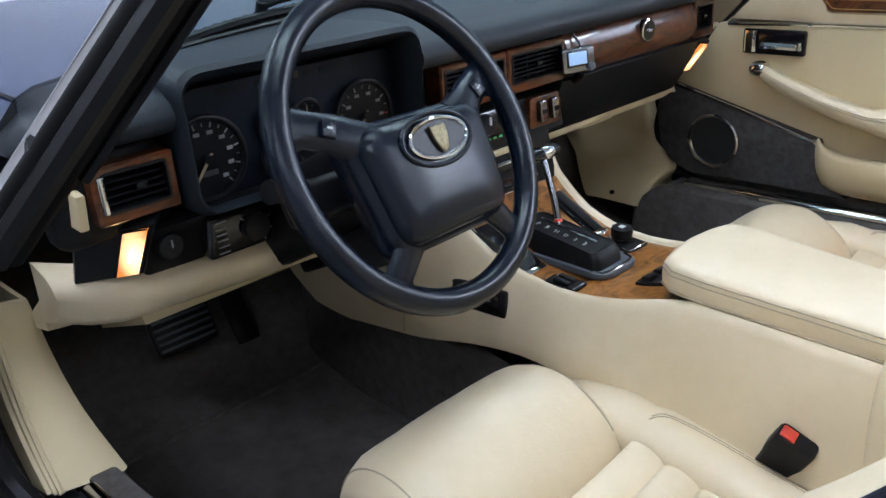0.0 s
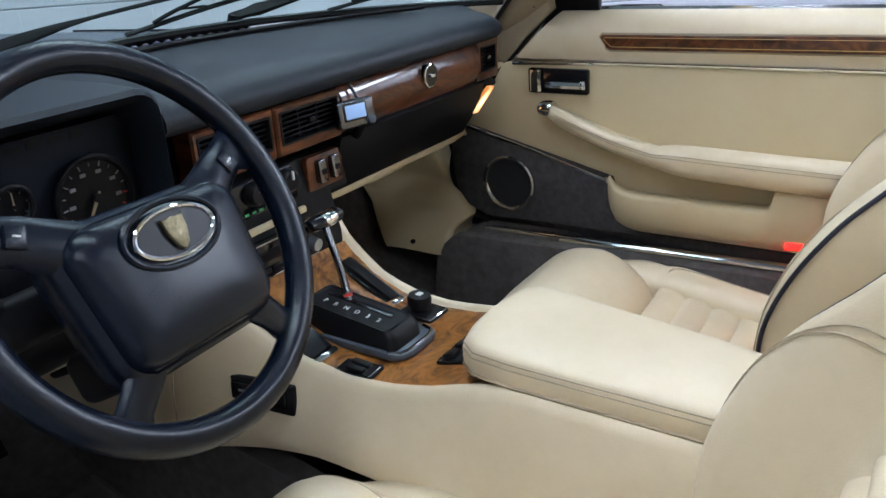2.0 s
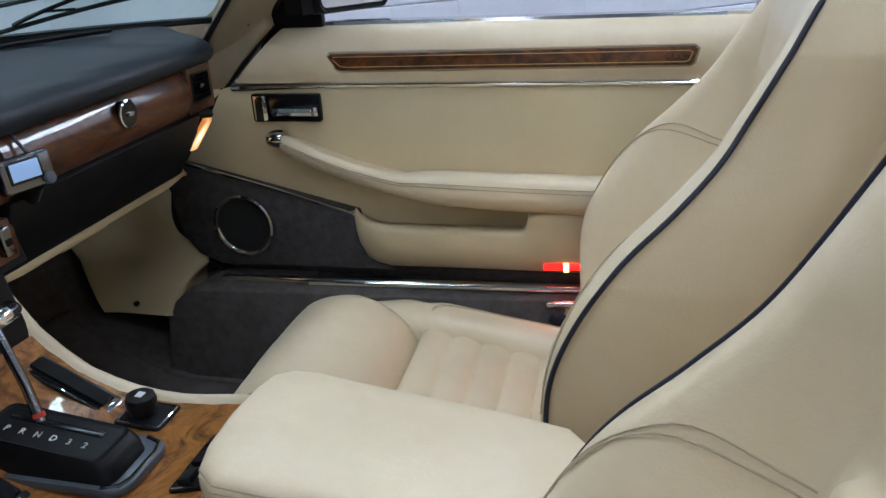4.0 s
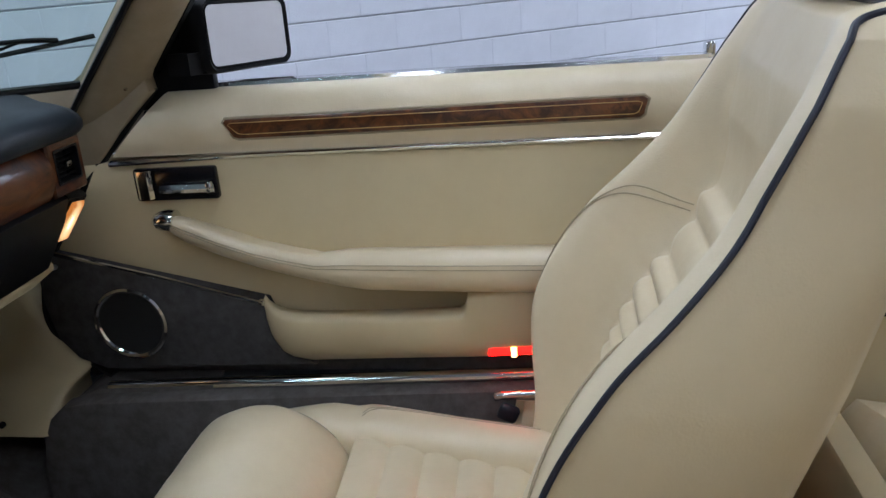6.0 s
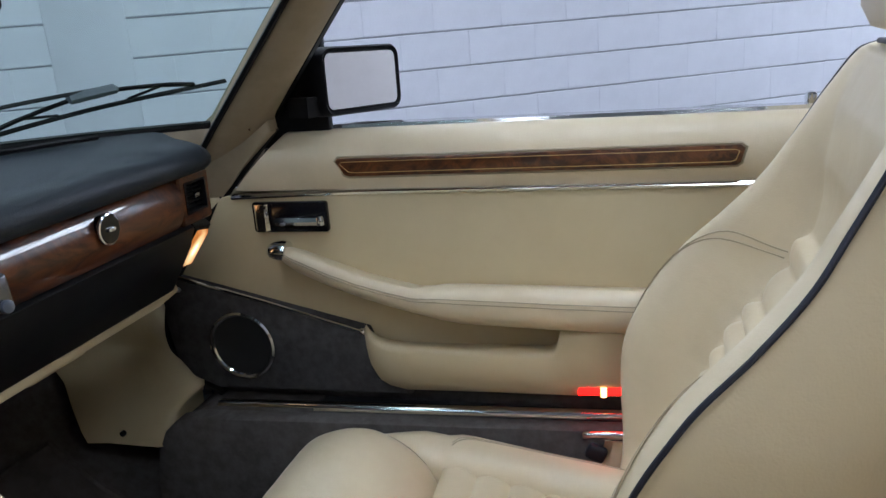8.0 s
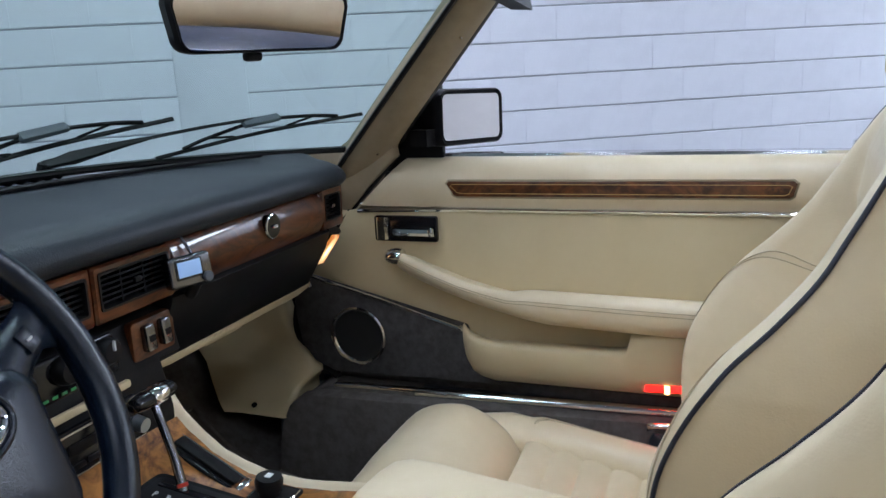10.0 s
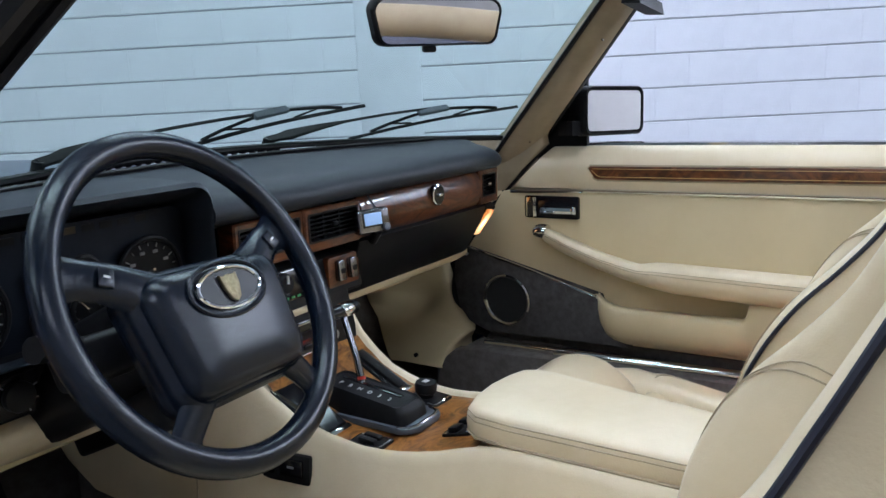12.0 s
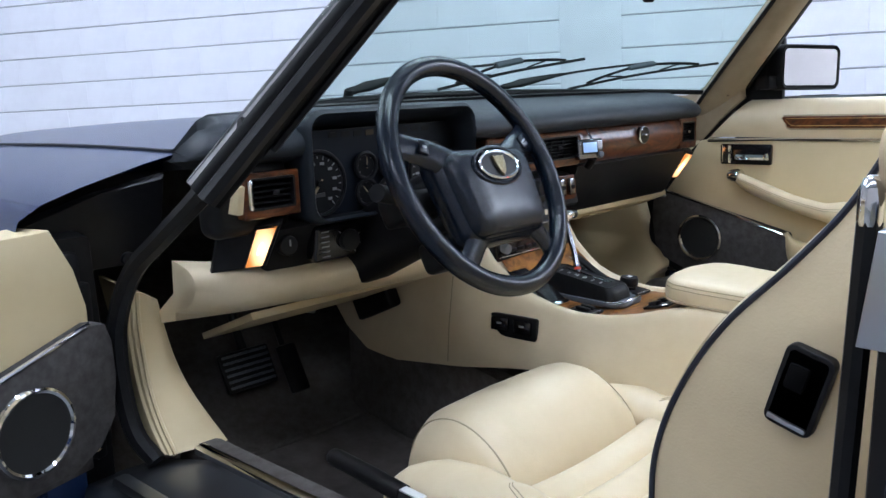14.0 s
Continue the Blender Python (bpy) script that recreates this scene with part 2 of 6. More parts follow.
def rrect(cx, cy, w, h, r, n=4):
    out = []
    for sx, sy, a0 in ((1, 1, 0), (-1, 1, 90), (-1, -1, 180), (1, -1, 270)):
        for i in range(n + 1):
            a = radians(a0 + 90 * i / n)
            out.append((cx + sx * (w / 2 - r) + r * math.cos(a), cy + sy * (h / 2 - r) + r * math.sin(a)))
    return out


def disc(c, r, depth, n=24, axis="y", bevel=0.0):
    k = "xyz".index(axis)
    c2 = [c[i] for i in range(3) if i != k]
    ol = [(c2[0] + r * math.cos(2 * math.pi * i / n), c2[1] + r * math.sin(2 * math.pi * i / n)) for i in range(n)]
    return slab(ol, axis, c[k] - depth / 2, c[k] + depth / 2, bevel)


def ring(c, r, rr, axis="y", n=32, sx=1.0, sy=1.0):
    k = "xyz".index(axis)
    pts = []
    for i in range(n):
        a = 2 * math.pi * i / n
        p = [c[j] for j in range(3)]
        o = [j for j in range(3) if j != k]
        p[o[0]] += r * sx * math.cos(a)
        p[o[1]] += r * sy * math.sin(a)
        pts.append(p)
    return tube(pts, rr, 8, True)


def lerp(a, b, t):
    return a + (b - a) * t


def table(pairs, v):
    """Linear value at v from pairs in rising order."""
    if v <= pairs[0][0]:
        return pairs[0][1]
    for (a, x), (b, y) in zip(pairs, pairs[1:]):
        if v <= b:
            return lerp(x, y, (v - a) / (b - a))
    return pairs[-1][1]


# ---- garage ----
def garage():
    fl = part("floor", bx((0.5, -1.5, -0.05), (17, 13, 0.1)), CONCRETE, None, "smooth grey concrete garage floor")
    ce = part("ceiling", bx((0.5, -1.5, CEIL_Z + 0.05), (17, 13, 0.1)), ROOFGREY, None, "grey boarded garage ceiling")
    wb = part("wall_back", bx((0.5, -7.05, CEIL_Z / 2), (17, 0.1, CEIL_Z)), PLASTER, None, "plain grey white garage wall")
    wl = part("wall_left", bx((-7.05, -1.45, CEIL_Z / 2), (0.1, 11.1, CEIL_Z)), PLASTER, None, "plain grey white garage wall")
    wr = part("wall_right", bx((8.05, -1.45, CEIL_Z / 2), (0.1, 11.1, CEIL_Z)), PLASTER, None, "plain grey white garage wall")
    for o, c in ((fl, "floor"), (ce, "ceiling"), (wb, "wall"), (wl, "wall"), (wr, "wall")):
        o.matrix_world = ROOM
        tagged(o, "", c, "", "structure")
    back = tagged(new("wall_blocks"), "white painted concrete block wall with recessed courses", "wall", "", "structure")
    back.matrix_world = ROOM @ pose(0, 0, 0, 0, -1.32, 0)      # its courses are not quite level with the car
    part("backing", bx((0.5, WALL_Y + 0.112, CEIL_Z / 2 + 0.1), (15, 0.2, CEIL_Z + 0.6)), JOINT, back)
    part("pilaster", bx((-0.404, WALL_Y + 0.05, CEIL_Z / 2), (0.382, 0.11, CEIL_Z), 0.004), BLOCK, back, "smooth painted pilaster")
    first = None
    for x, y, turn in [(-4.3, 1.3, 0), (0, 2.5, 0), (-3.8, -0.3, 0), (0, -0.3, 0), (5.2, -0.3, 0), (-3.8, -3.4, 0), (0, -3.4, 0), (5.2, -3.4, 0)]:
        m = ROOM @ pose(x, y, CEIL_Z, 0, 0, turn)
        if first is None:
            first = thing("ceiling_light", "white linear ceiling light with lit diffuser", "ceiling light", m, "garage lights")
            part("housing", bx((0, 0, -0.03), (2.5, 0.26, 0.06), 0.01), PLASTER, first)
            part("diffuser", bx((0, 0, -0.075), (2.4, 0.2, 0.03), 0.008), TUBELIGHT, first, "lit white diffuser")
        else:
            copy_thing(first, m)
    first = None
    for y in (2.40, 2.90, 3.40):
        m = ROOM @ pose(6.3, y, CEIL_Z)
        if first is None:
            first = thing("light_panel", "wide flat ceiling light panel, lit white", "ceiling light", m, "garage light panels")
            part("housing", bx((0, 0, -0.02), (2.6, 0.47, 0.04), 0.008), PLASTER, first)
            part("diffuser", bx((0, 0, -0.05), (2.5, 0.43, 0.02), 0.006), PANELLIGHT, first, "lit white diffuser")
        else:
            copy_thing(first, m)


garage()


# ---- car body ----
def base_y(x):
    return 0.46 - 0.50 * x * x


def head_y(x):
    return -0.03 - 0.38 * x * x


def on_glass(u, t, out=0.0):
    """A point of the windscreen: u from -1 to 1 across, t from 0 at the scuttle to 1 at the header."""
    xb, xt = 0.70 * u, 0.51 * u
    a, b = Vector((xb, base_y(xb), 0.945 - 0.02 * u * u)), Vector((xt, head_y(xt), 1.222))
    a.y -= 0.15 * max(0.0, (-u - 0.45) / 0.55) ** 2      # the driver's end is drawn further back
    return a.lerp(b, t) + Vector((out * u * 0.5, out * 0.4, 0.02 * math.sin(math.pi * t) + out))


PIL0, PIL1 = Vector((0.690, 0.190, 0.92)), Vector((0.495, -0.125, 1.215))
car = thing("car_body", "dark blue open convertible car body with chrome trim", "car body", at=(0, 0, 0.1))


def pillar(s):
    rings, seal, gum, drip = [], [], [], []
    foot, head = (PIL0, PIL1) if s > 0 else (Vector((0.716, 0.043, 0.92)), Vector((0.497, -0.105, 1.215)))
    d = (head - foot).normalized()
    inn = Vector((-0.75, 0.62, 0) if s > 0 else (-0.86, -0.51, 0)).normalized()
    inn = (inn - d * inn.dot(d)).normalized()
    up = inn.cross(d).normalized()
    if up.x > 0 or s < 0:
        up = -up
    out = 1.0 if s > 0 else 0.5
    for i in range(-3 if s > 0 else -2, 10):
        t = i / 9
        if s > 0:
            out = lerp(2.1, 1.0, min(1.0, (t + 0.33) / 0.45))
        c = foot + (head - foot) * t
        w = lerp(0.044, 0.033, max(t, 0)) if s > 0 else 0.028
        prof = [(w, 0.0), (w * 0.85, 0.009), (w * 0.5, 0.015), (0, 0.018), (-w * 0.5 * out, 0.015), (-w * 0.85 * out, 0.009), (-w * out, -0.004), (-w * 0.8 * out, -0.03), (w * 0.8, -0.03)]
        rings.append([c + inn * a + up * b for a, b in prof])
        seal.append(c - inn * (w * out + 0.004) + up * (-0.010) if s > 0 else c + inn * 0.008 + up * 0.016)
        gum.append(c + inn * (w + 0.003) + up * 0.0)
        drip.append(c - inn * (w * out + (0.012 if s > 0 else 0.001)) + up * (-0.034 if s > 0 else -0.010))

    def side(pts):
        return [(s * p.x, p.y, p.z) for p in pts]
    inner = part("pillar_trim", loft([side(r) for r in rings]), TAN_TRIM if s > 0 else VENTBLACK, car, "tan trimmed windscreen pillar" if s > 0 else "black windscreen pillar")
    part("pillar_seal", tube(side(seal), 0.012, 8), RUBBER, car, "black rubber door seal")
    part("glass_rubber", tube(side(gum[2:]), 0.005, 6), RUBBER, car)
    part("drip_rail", tube(side(drip), 0.010 if s > 0 else 0.0035, 8, flat=1.6), CHROME if s < 0 else PAINT, car, "bright windscreen frame edge" if s < 0 else "")
    for t in (0.05, 0.72):
        c = foot.lerp(head, t) + up * 0.0185
        part("trim_screw", disc((s * c.x, c.y, c.z), 0.003, 0.003, 8, "y"), CHROME, inner)
    # sealing rubber round the door opening
    post = [(0.714, 0.145, 0.918), (0.706, 0.198, 0.860), (0.700, 0.238, 0.815), (0.695, 0.290, 0.745), (0.69, 0.345, 0.67), (0.69, 0.372, 0.58), (0.69, 0.36, 0.53), (0.69, 0.325, 0.49), (0.685, 0.28, 0.468)]
    if s < 0:
        post = [(0.712, 0.045, 0.930), (0.722, 0.135, 0.855), (0.740, 0.232, 0.785), (0.757, 0.300, 0.730), (0.768, 0.345, 0.65), (0.768, 0.352, 0.56), (0.764, 0.335, 0.49), (0.752, 0.300, 0.452)]
    part("door_seal", tube([(s * p.x, p.y, p.z) for p in spline(post, 5)], 0.009 if s > 0 else 0.014, 8), RUBBER, car, "black rubber door seal")


pillar(1)
pillar(-1)


def windscreen():
    rows = [[on_glass(-1 + 2 * i / 32, j / 12) for i in range(33)] for j in range(13)]
    g = part("windscreen_glass", loft(rows, False, False), GLASS, car, "green tinted windscreen glass")
    g.visible_shadow = False
    part("header_rail", tube(spline([(x, head_y(x) - 0.012, 1.236 - 0.06 * x * x) for x in (-0.46, -0.3, -0.1, 0.1, 0.3, 0.46)], 6), 0.020, 10, flat=1.3), CREAM_V, car, "cream trimmed windscreen header")
    part("glass_rubber", tube([on_glass(-1 + 2 * i / 32, 0.0, 0.002) for i in range(33)], 0.006, 6), RUBBER, car)
    # header latch at the corner
    for s in (1, -1):
        lt = part("header_latch", bx((s * 0.475, -0.155, 1.205), (0.075, 0.035, 0.022), 0.008, 3, pose(0, 0, 0, 0, s * 25, s * -20)), GLOSSBLACK, car, "black hood catch")
        part("catch_cap", disc((s * 0.455, -0.150, 1.222), 0.018, 0.01, 16, "z", 0.003), CHROME, lt)


windscreen()


def wiper(u_arm, u_blade, pivot_u):
    w = thing("windscreen_wiper", "black windscreen wiper with sprung blade resting on glass", "wiper", at=on_glass(pivot_u, 0.02, 0.02), group="windscreen wipers")
    arm = [on_glass(u, t, 0.016 + 0.010 * k / len(u_arm)) for k, (u, t) in enumerate(u_arm)]
    sp = spline(arm, 6)
    n = len(sp)
    part("arm", tube(sp, [0.009 if i / n < 0.10 else lerp(0.0125, 0.0034, min(1.0, (i / n - 0.10) / 0.32)) for i in range(n)], 8, flat=0.55), RUBBER, w)
    part("pivot", tube([arm[0] + Vector((0, 0.004, -0.012)), arm[0] + Vector((0, 0, 0.003))], [0.010, 0.008], 12), BLACK, w)
    bl = spline([on_glass(u, t, 0.006) for u, t in u_blade], 8)
    b = part("blade", tube(bl, 0.0042, 6, flat=0.5), RUBBER, w)
    k = len(bl)
    top = [bl[2] + Vector((0, 0, 0.004)), bl[k // 4] + Vector((0, -0.002, 0.012)), bl[k // 2] + Vector((0, -0.003, 0.020)), bl[3 * k // 4] + Vector((0, -0.002, 0.012)), bl[-3] + Vector((0, 0, 0.004))]
    part("bracket", tube(spline(top, 5), 0.0032, 6), RUBBER, b)
    m = bl[k // 2] + Vector((0, -0.003, 0.020))
    dr = (bl[k // 2 + 3] - bl[k // 2 - 3]).normalized()
    # the joint's blue-grey reflection is put into its colour
    part("bracket_joint", tube([m - dr * 0.034, m - dr * 0.030, m + dr * 0.030, m + dr * 0.034], [0.004, 0.0095, 0.0085, 0.003], 8, flat=0.6), GREYPLASTIC, b, "blade joint coloured blue-grey for its reflection")
    for a, c in ((k // 8, 3 * k // 8), (5 * k // 8, 7 * k // 8)):
        mid = (bl[a] + bl[c]) / 2 + Vector((0, -0.001, 0.011))
        part("bracket_claw", tube([bl[a] + Vector((0, 0, 0.003)), mid, bl[c] + Vector((0, 0, 0.003))], 0.002, 6), RUBBER, b)


wiper([(0.262, -0.01), (0.42, 0.05), (0.57, 0.09), (0.71, 0.118)], [(0.500, 0.004), (0.718, 0.100), (0.953, 0.178)], 0.262)
wiper([(-0.38, 0.0), (-0.20, 0.055), (0.01, 0.09), (0.203, 0.116)], [(-0.027, 0.014), (0.204, 0.108), (0.460, 0.192)], -0.38)
bumps = [on_glass(-0.96 + 1.25 * i / 180, -0.015, 0.004) for i in range(181)]
part("cowl_rubber", tube(bumps, [0.0085 if i % 4 < 2 else 0.0055 for i in range(181)], 6), RUBBER, car, "ribbed black cowl rubber")


def rear_mirror():
    m = thing("rear_view_mirror", "black framed interior rear-view mirror", "mirror", pose(-0.005, -0.039, 1.123, 5, -1, -28))
    o = rrect(0, 0, 0.190, 0.058, 0.016)
    o = [(x * (1 - 0.06 * (z < 0)), z) for x, z in o]
    part("housing", loft([[(x * k, y, z * k) for x, z in o] for k, y in ((0.5, 0.024), (0.85, 0.021), (1.0, 0.010), (1.0, -0.002), (0.965, -0.006), (0.935, -0.002), (0.92, 0.0))], True, True), BLACK, m)
    part("mirror_glass", slab([(x * 0.935, z * 0.90) for x, z in o], "y", -0.0045, -0.001), MIRROR, m)
    part("dip_lever", bx((-0.01, 0.006, -0.033), (0.018, 0.010, 0.009), 0.003), BLACK, m)
    part("stalk", tube([(0, 0.02, 0.0), (0, 0.035, 0.045), (0, 0.015, 0.085)], 0.007), BLACK, m)


rear_mirror()


def door_mirror():
    m = thing("door_mirror", "black framed exterior door mirror with pale reflection", "mirror", pose(0.768, 0.025, 0.981, -2, 1.5, -22.5))
    o = rrect(0.015, 0, 0.184, 0.104, 0.018)
    part("housing", loft([[(0.01 + (x - 0.01) * k, y, z * k) for x, z in o] for k, y in ((0.6, 0.075), (0.88, 0.06), (1.0, 0.03), (1.0, 0.0), (0.95, -0.006), (0.88, 0.0))], True, True), BLACK, m)
    part("mirror_glass", slab(rrect(0.015, 0, 0.162, 0.084, 0.011), "y", -0.003, 0.0), MIRROR, m)
    part("foot", loft([[(x, 0.02 + y, z) for y, z in ((-0.012, -0.05), (0.03, -0.05), (0.03, -0.02), (-0.012, -0.02))] for x in (-0.10, -0.04, 0.0)]), BLACK, m)


door_mirror()


def sill_x(s, y):
    """The inner chrome strip's line: the cabin stands a few degrees askew to the wheel's axis."""
    return 0.666 - 0.05 * y if s > 0 else 0.685 + 0.05 * y


def rise(y, z):
    """The sills rise a little towards the tail."""
    return z + (0.0095 + 0.017 * (0.10 - y)) * (z > 0.3)


def sills():
    for s in (1, -1):
        ys = (-0.75, -0.30, 0.15, 0.25, 0.33, 0.40)
        part("sill", loft([[(s * (sill_x(s, y) + d), y, rise(y, z - dz * (z > 0.3))) for d, z in ((-0.004, 0.10), (-0.004, 0.448), (0.0, 0.452), (0.06, 0.455), (0.117, 0.453), (0.122, 0.450), (0.14, 0.41), (0.15, 0.36), (0.15, 0.12))] for y, dz in zip(ys, (0, 0, 0, 0.008, 0.03, 0.05))]), SILLBLACK, car, "black sill plate")
        part("sill_chrome", loft([[(s * (sill_x(s, y) + d), y, rise(y, z)) for d, z in ((-0.012, 0.450), (-0.011, 0.459), (-0.006, 0.463), (0.004, 0.463), (0.010, 0.460), (0.010, 0.452))] for y in (-0.70, -0.3, 0.1, 0.27)]), CHROME, car, "chrome sill strip", sharp=60)
        part("sill_chrome", loft([[(s * (sill_x(s, y) + d), y, rise(y, z)) for d, z in ((0.105, 0.450), (0.106, 0.457), (0.112, 0.460), (0.126, 0.459), (0.130, 0.450))] for y in (-0.70, -0.3, 0.1, 0.27)]), STEEL, car, "bright outer sill strip", sharp=60)
        prof = [(-0.7, 0.2), (-0.7, 0.449), (0.292, 0.452), (0.328, 0.445), (0.354, 0.422), (0.368, 0.385), (0.38, 0.34), (0.39, 0.2)]
        bm = slab(prof, "x", -0.046, -0.010, 0.006)
        for v in bm.verts:
            v.co.x, v.co.z = s * (sill_x(s, v.co.y) + v.co.x), rise(v.co.y, v.co.z)
        part("sill_carpet", bm, CARPET, car, "charcoal carpet on the sill")
        if s < 0:
            continue
        bm = slab([(0.10, 0.449), (0.10, 0.458), (0.285, 0.458), (0.325, 0.440), (0.335, 0.42), (0.30, 0.43)], "x", -0.012, 0.09, 0.002)
        for v in bm.verts:
            v.co.x, v.co.z = s * (sill_x(s, v.co.y) + v.co.x), rise(v.co.y, v.co.z)
        part("sill_carpet", bm, CARPET, car, "charcoal carpet over the sill end")
        for yy in (-0.32, -0.14, 0.02):
            part("sill_screw", disc((s * (sill_x(s, yy) + 0.05), yy, rise(yy, 0.457)), 0.005, 0.004, 10, "z"), BLACK, car)
    part("floor_pan", bx((0, 0.15, 0.16), (1.5, 2.1, 0.04)), BLACK, car)
    part("bulkhead", bx((0, 1.12, 0.48), (1.5, 0.05, 0.60)), CARPET, car, "dark bulkhead carpet")
    for s in (1, -1):
        part("footwell_side", bx((s * (0.735 if s > 0 else 0.775), 0.85, 0.47), (0.05, 0.54, 0.60)), CARPET, car)
    rows = []
    for i in range(25):
        x = lerp(-0.60, 0.60, i / 24)
        y0, y1 = base_y(x), table([(0.0, 0.66), (0.5, 0.57), (0.66, 0.47)], abs(x))
        rows.append([(x, y0 + 0.005, 0.86), (x, y0 + 0.006, 0.918 - 0.03 * x * x), (x, y0 + 0.012, 0.922 - 0.03 * x * x), (x, y0 + 0.05, 0.900 - 0.06 * x * x), (x, max(y1, y0 + 0.06), 0.878 - 0.06 * x * x), (x, max(y1, y0 + 0.06), 0.84)])
    part("scuttle", loft(rows), BLACK, car, "black scuttle panel", sharp=60)


sills()


def kick_panel(s):
    k = thing("kick_panel", "cream moulded footwell side panel", "trim panel", at=(s * 0.60, 0.45, 0.38), group="footwell panels")
    if s < 0:
        outer = spline([(-0.722, 0.380, 0.682), (-0.722, 0.384, 0.65), (-0.722, 0.384, 0.61), (-0.722, 0.372, 0.54), (-0.722, 0.345, 0.49), (-0.722, 0.306, 0.450)], 4)
        inner = spline([(-0.668, 0.432, 0.650), (-0.666, 0.426, 0.625), (-0.663, 0.416, 0.585), (-0.660, 0.392, 0.540), (-0.656, 0.350, 0.500), (-0.645, 0.290, 0.450)], 4)
        rows = []
        for a, b in zip(outer, inner):
            row = [a + Vector((-0.012, 0.035, 0)), a + Vector((-0.006, 0.002, 0)), a + Vector((0.004, 0, 0)), a.lerp(b, 0.5) + Vector((0, -0.003, 0.002)), b - Vector((0.004, 0.001, 0)), b + Vector((0.002, 0.004, 0)), b + Vector((-0.004, 0.05, 0.004)), b + Vector((-0.02, 0.15, 0.02))]
            rows.append(row + [p + Vector((-0.006, 0.008, 0)) for p in row[::-1]])
        part("moulding", loft(rows), CREAM_V, k, sharp=55)
        part("edge_welt", tube([p + Vector((0.001, -0.002, 0)) for p in outer], 0.0035, 6), CREAM_V, k)
        return
    o = 0.0
    rings = []
    for i in range(37):
        z = lerp(0.402, 0.715, i / 36)
        xin = table([(0.402, 0.598), (0.415, 0.604), (0.45, 0.632), (0.48, 0.660), (0.54, 0.680), (0.715, 0.684)], z)
        yr = table([(0.402, 0.352), (0.42, 0.347), (0.445, 0.348), (0.465, 0.332), (0.484, 0.310), (0.505, 0.330), (0.54, 0.366), (0.58, 0.392), (0.64, 0.410), (0.715, 0.402)], z)
        yf = table([(0.382, 0.470), (0.40, 0.497), (0.52, 0.62), (0.715, 0.68)], z)
        hol = 0.014 * math.sin(math.pi * i / 36)
        row = [(0.752, yr + 0.040, z), (0.742, yr + 0.014, z), (0.725, yr + 0.003, z), (xin + 0.016, yr, z), (xin + 0.005, yr + 0.004, z), (xin, yr + 0.016, z),
               (xin + hol * 0.5, lerp(yr, yf, 0.25), z), (xin + hol, lerp(yr, yf, 0.5), z), (xin + hol * 0.5, lerp(yr, yf, 0.75), z), (xin - 0.006, yf, z)]
        rings.append([(s * (x + o), y, zz) for x, y, zz in row] + [(s * (x + 0.008 + o), y + 0.006, zz) for x, y, zz in row[::-1]])
    part("moulding", loft(rings), CREAM_V, k, sharp=80)
    part("stud", disc((s * (0.598 + o), 0.43, 0.423), 0.005, 0.006, 12, "x"), BLACK, k)


kick_panel(1)
kick_panel(-1)

carpet = thing("floor_carpet", "dark charcoal cut pile floor carpet", "carpet", at=(0, 0.1, 0.22))


def ground_z(x, y):
    z = table([(-0.7, 0.24), (0.45, 0.232), (0.60, 0.26), (1.10, 0.62)], y)
    near = table([(-0.7, 0.26), (0.34, 0.275), (0.44, 0.30), (0.56, 0.40), (0.74, 0.66), (1.10, 0.70)], y)
    z = lerp(z, near, table([(0.0, 0.0), (0.14, 1.0)], x))
    return z + 0.006 * noise.noise((x * 9, y * 9, 0.3))


part("carpet_surface", loft([[(x, -0.7 + 1.8 * i / 40, ground_z(x, -0.7 + 1.8 * i / 40)) for x in [-0.76 + 1.52 * k / 40 for k in range(41)]] for i in range(41)], False, False), CARPET, carpet)
for s in (1, -1):
    mat_ = thing("floor_mat", "dark brown carpet floor mat with bound edge", "floor mat", at=(s * 0.37, 0.25, 0.24), group="floor mats")
    rows = []
    for i in range(15):
        y = lerp(-0.10, 0.56, i / 14)
        rows.append([(x, y, ground_z(x, y) + 0.012) for x in [s * 0.37 - 0.20 + 0.40 * k / 10 for k in range(11)]])
    part("mat_surface", loft(rows, False, False), MAT, mat_)
    edge = [rows[0][k] for k in range(11)] + [rows[i][-1] for i in range(1, 15)] + [rows[-1][k] for k in range(9, -1, -1)] + [rows[i][0] for i in range(13, 0, -1)]
    part("binding", tube(edge, 0.006, 6, True), CARPET, mat_)


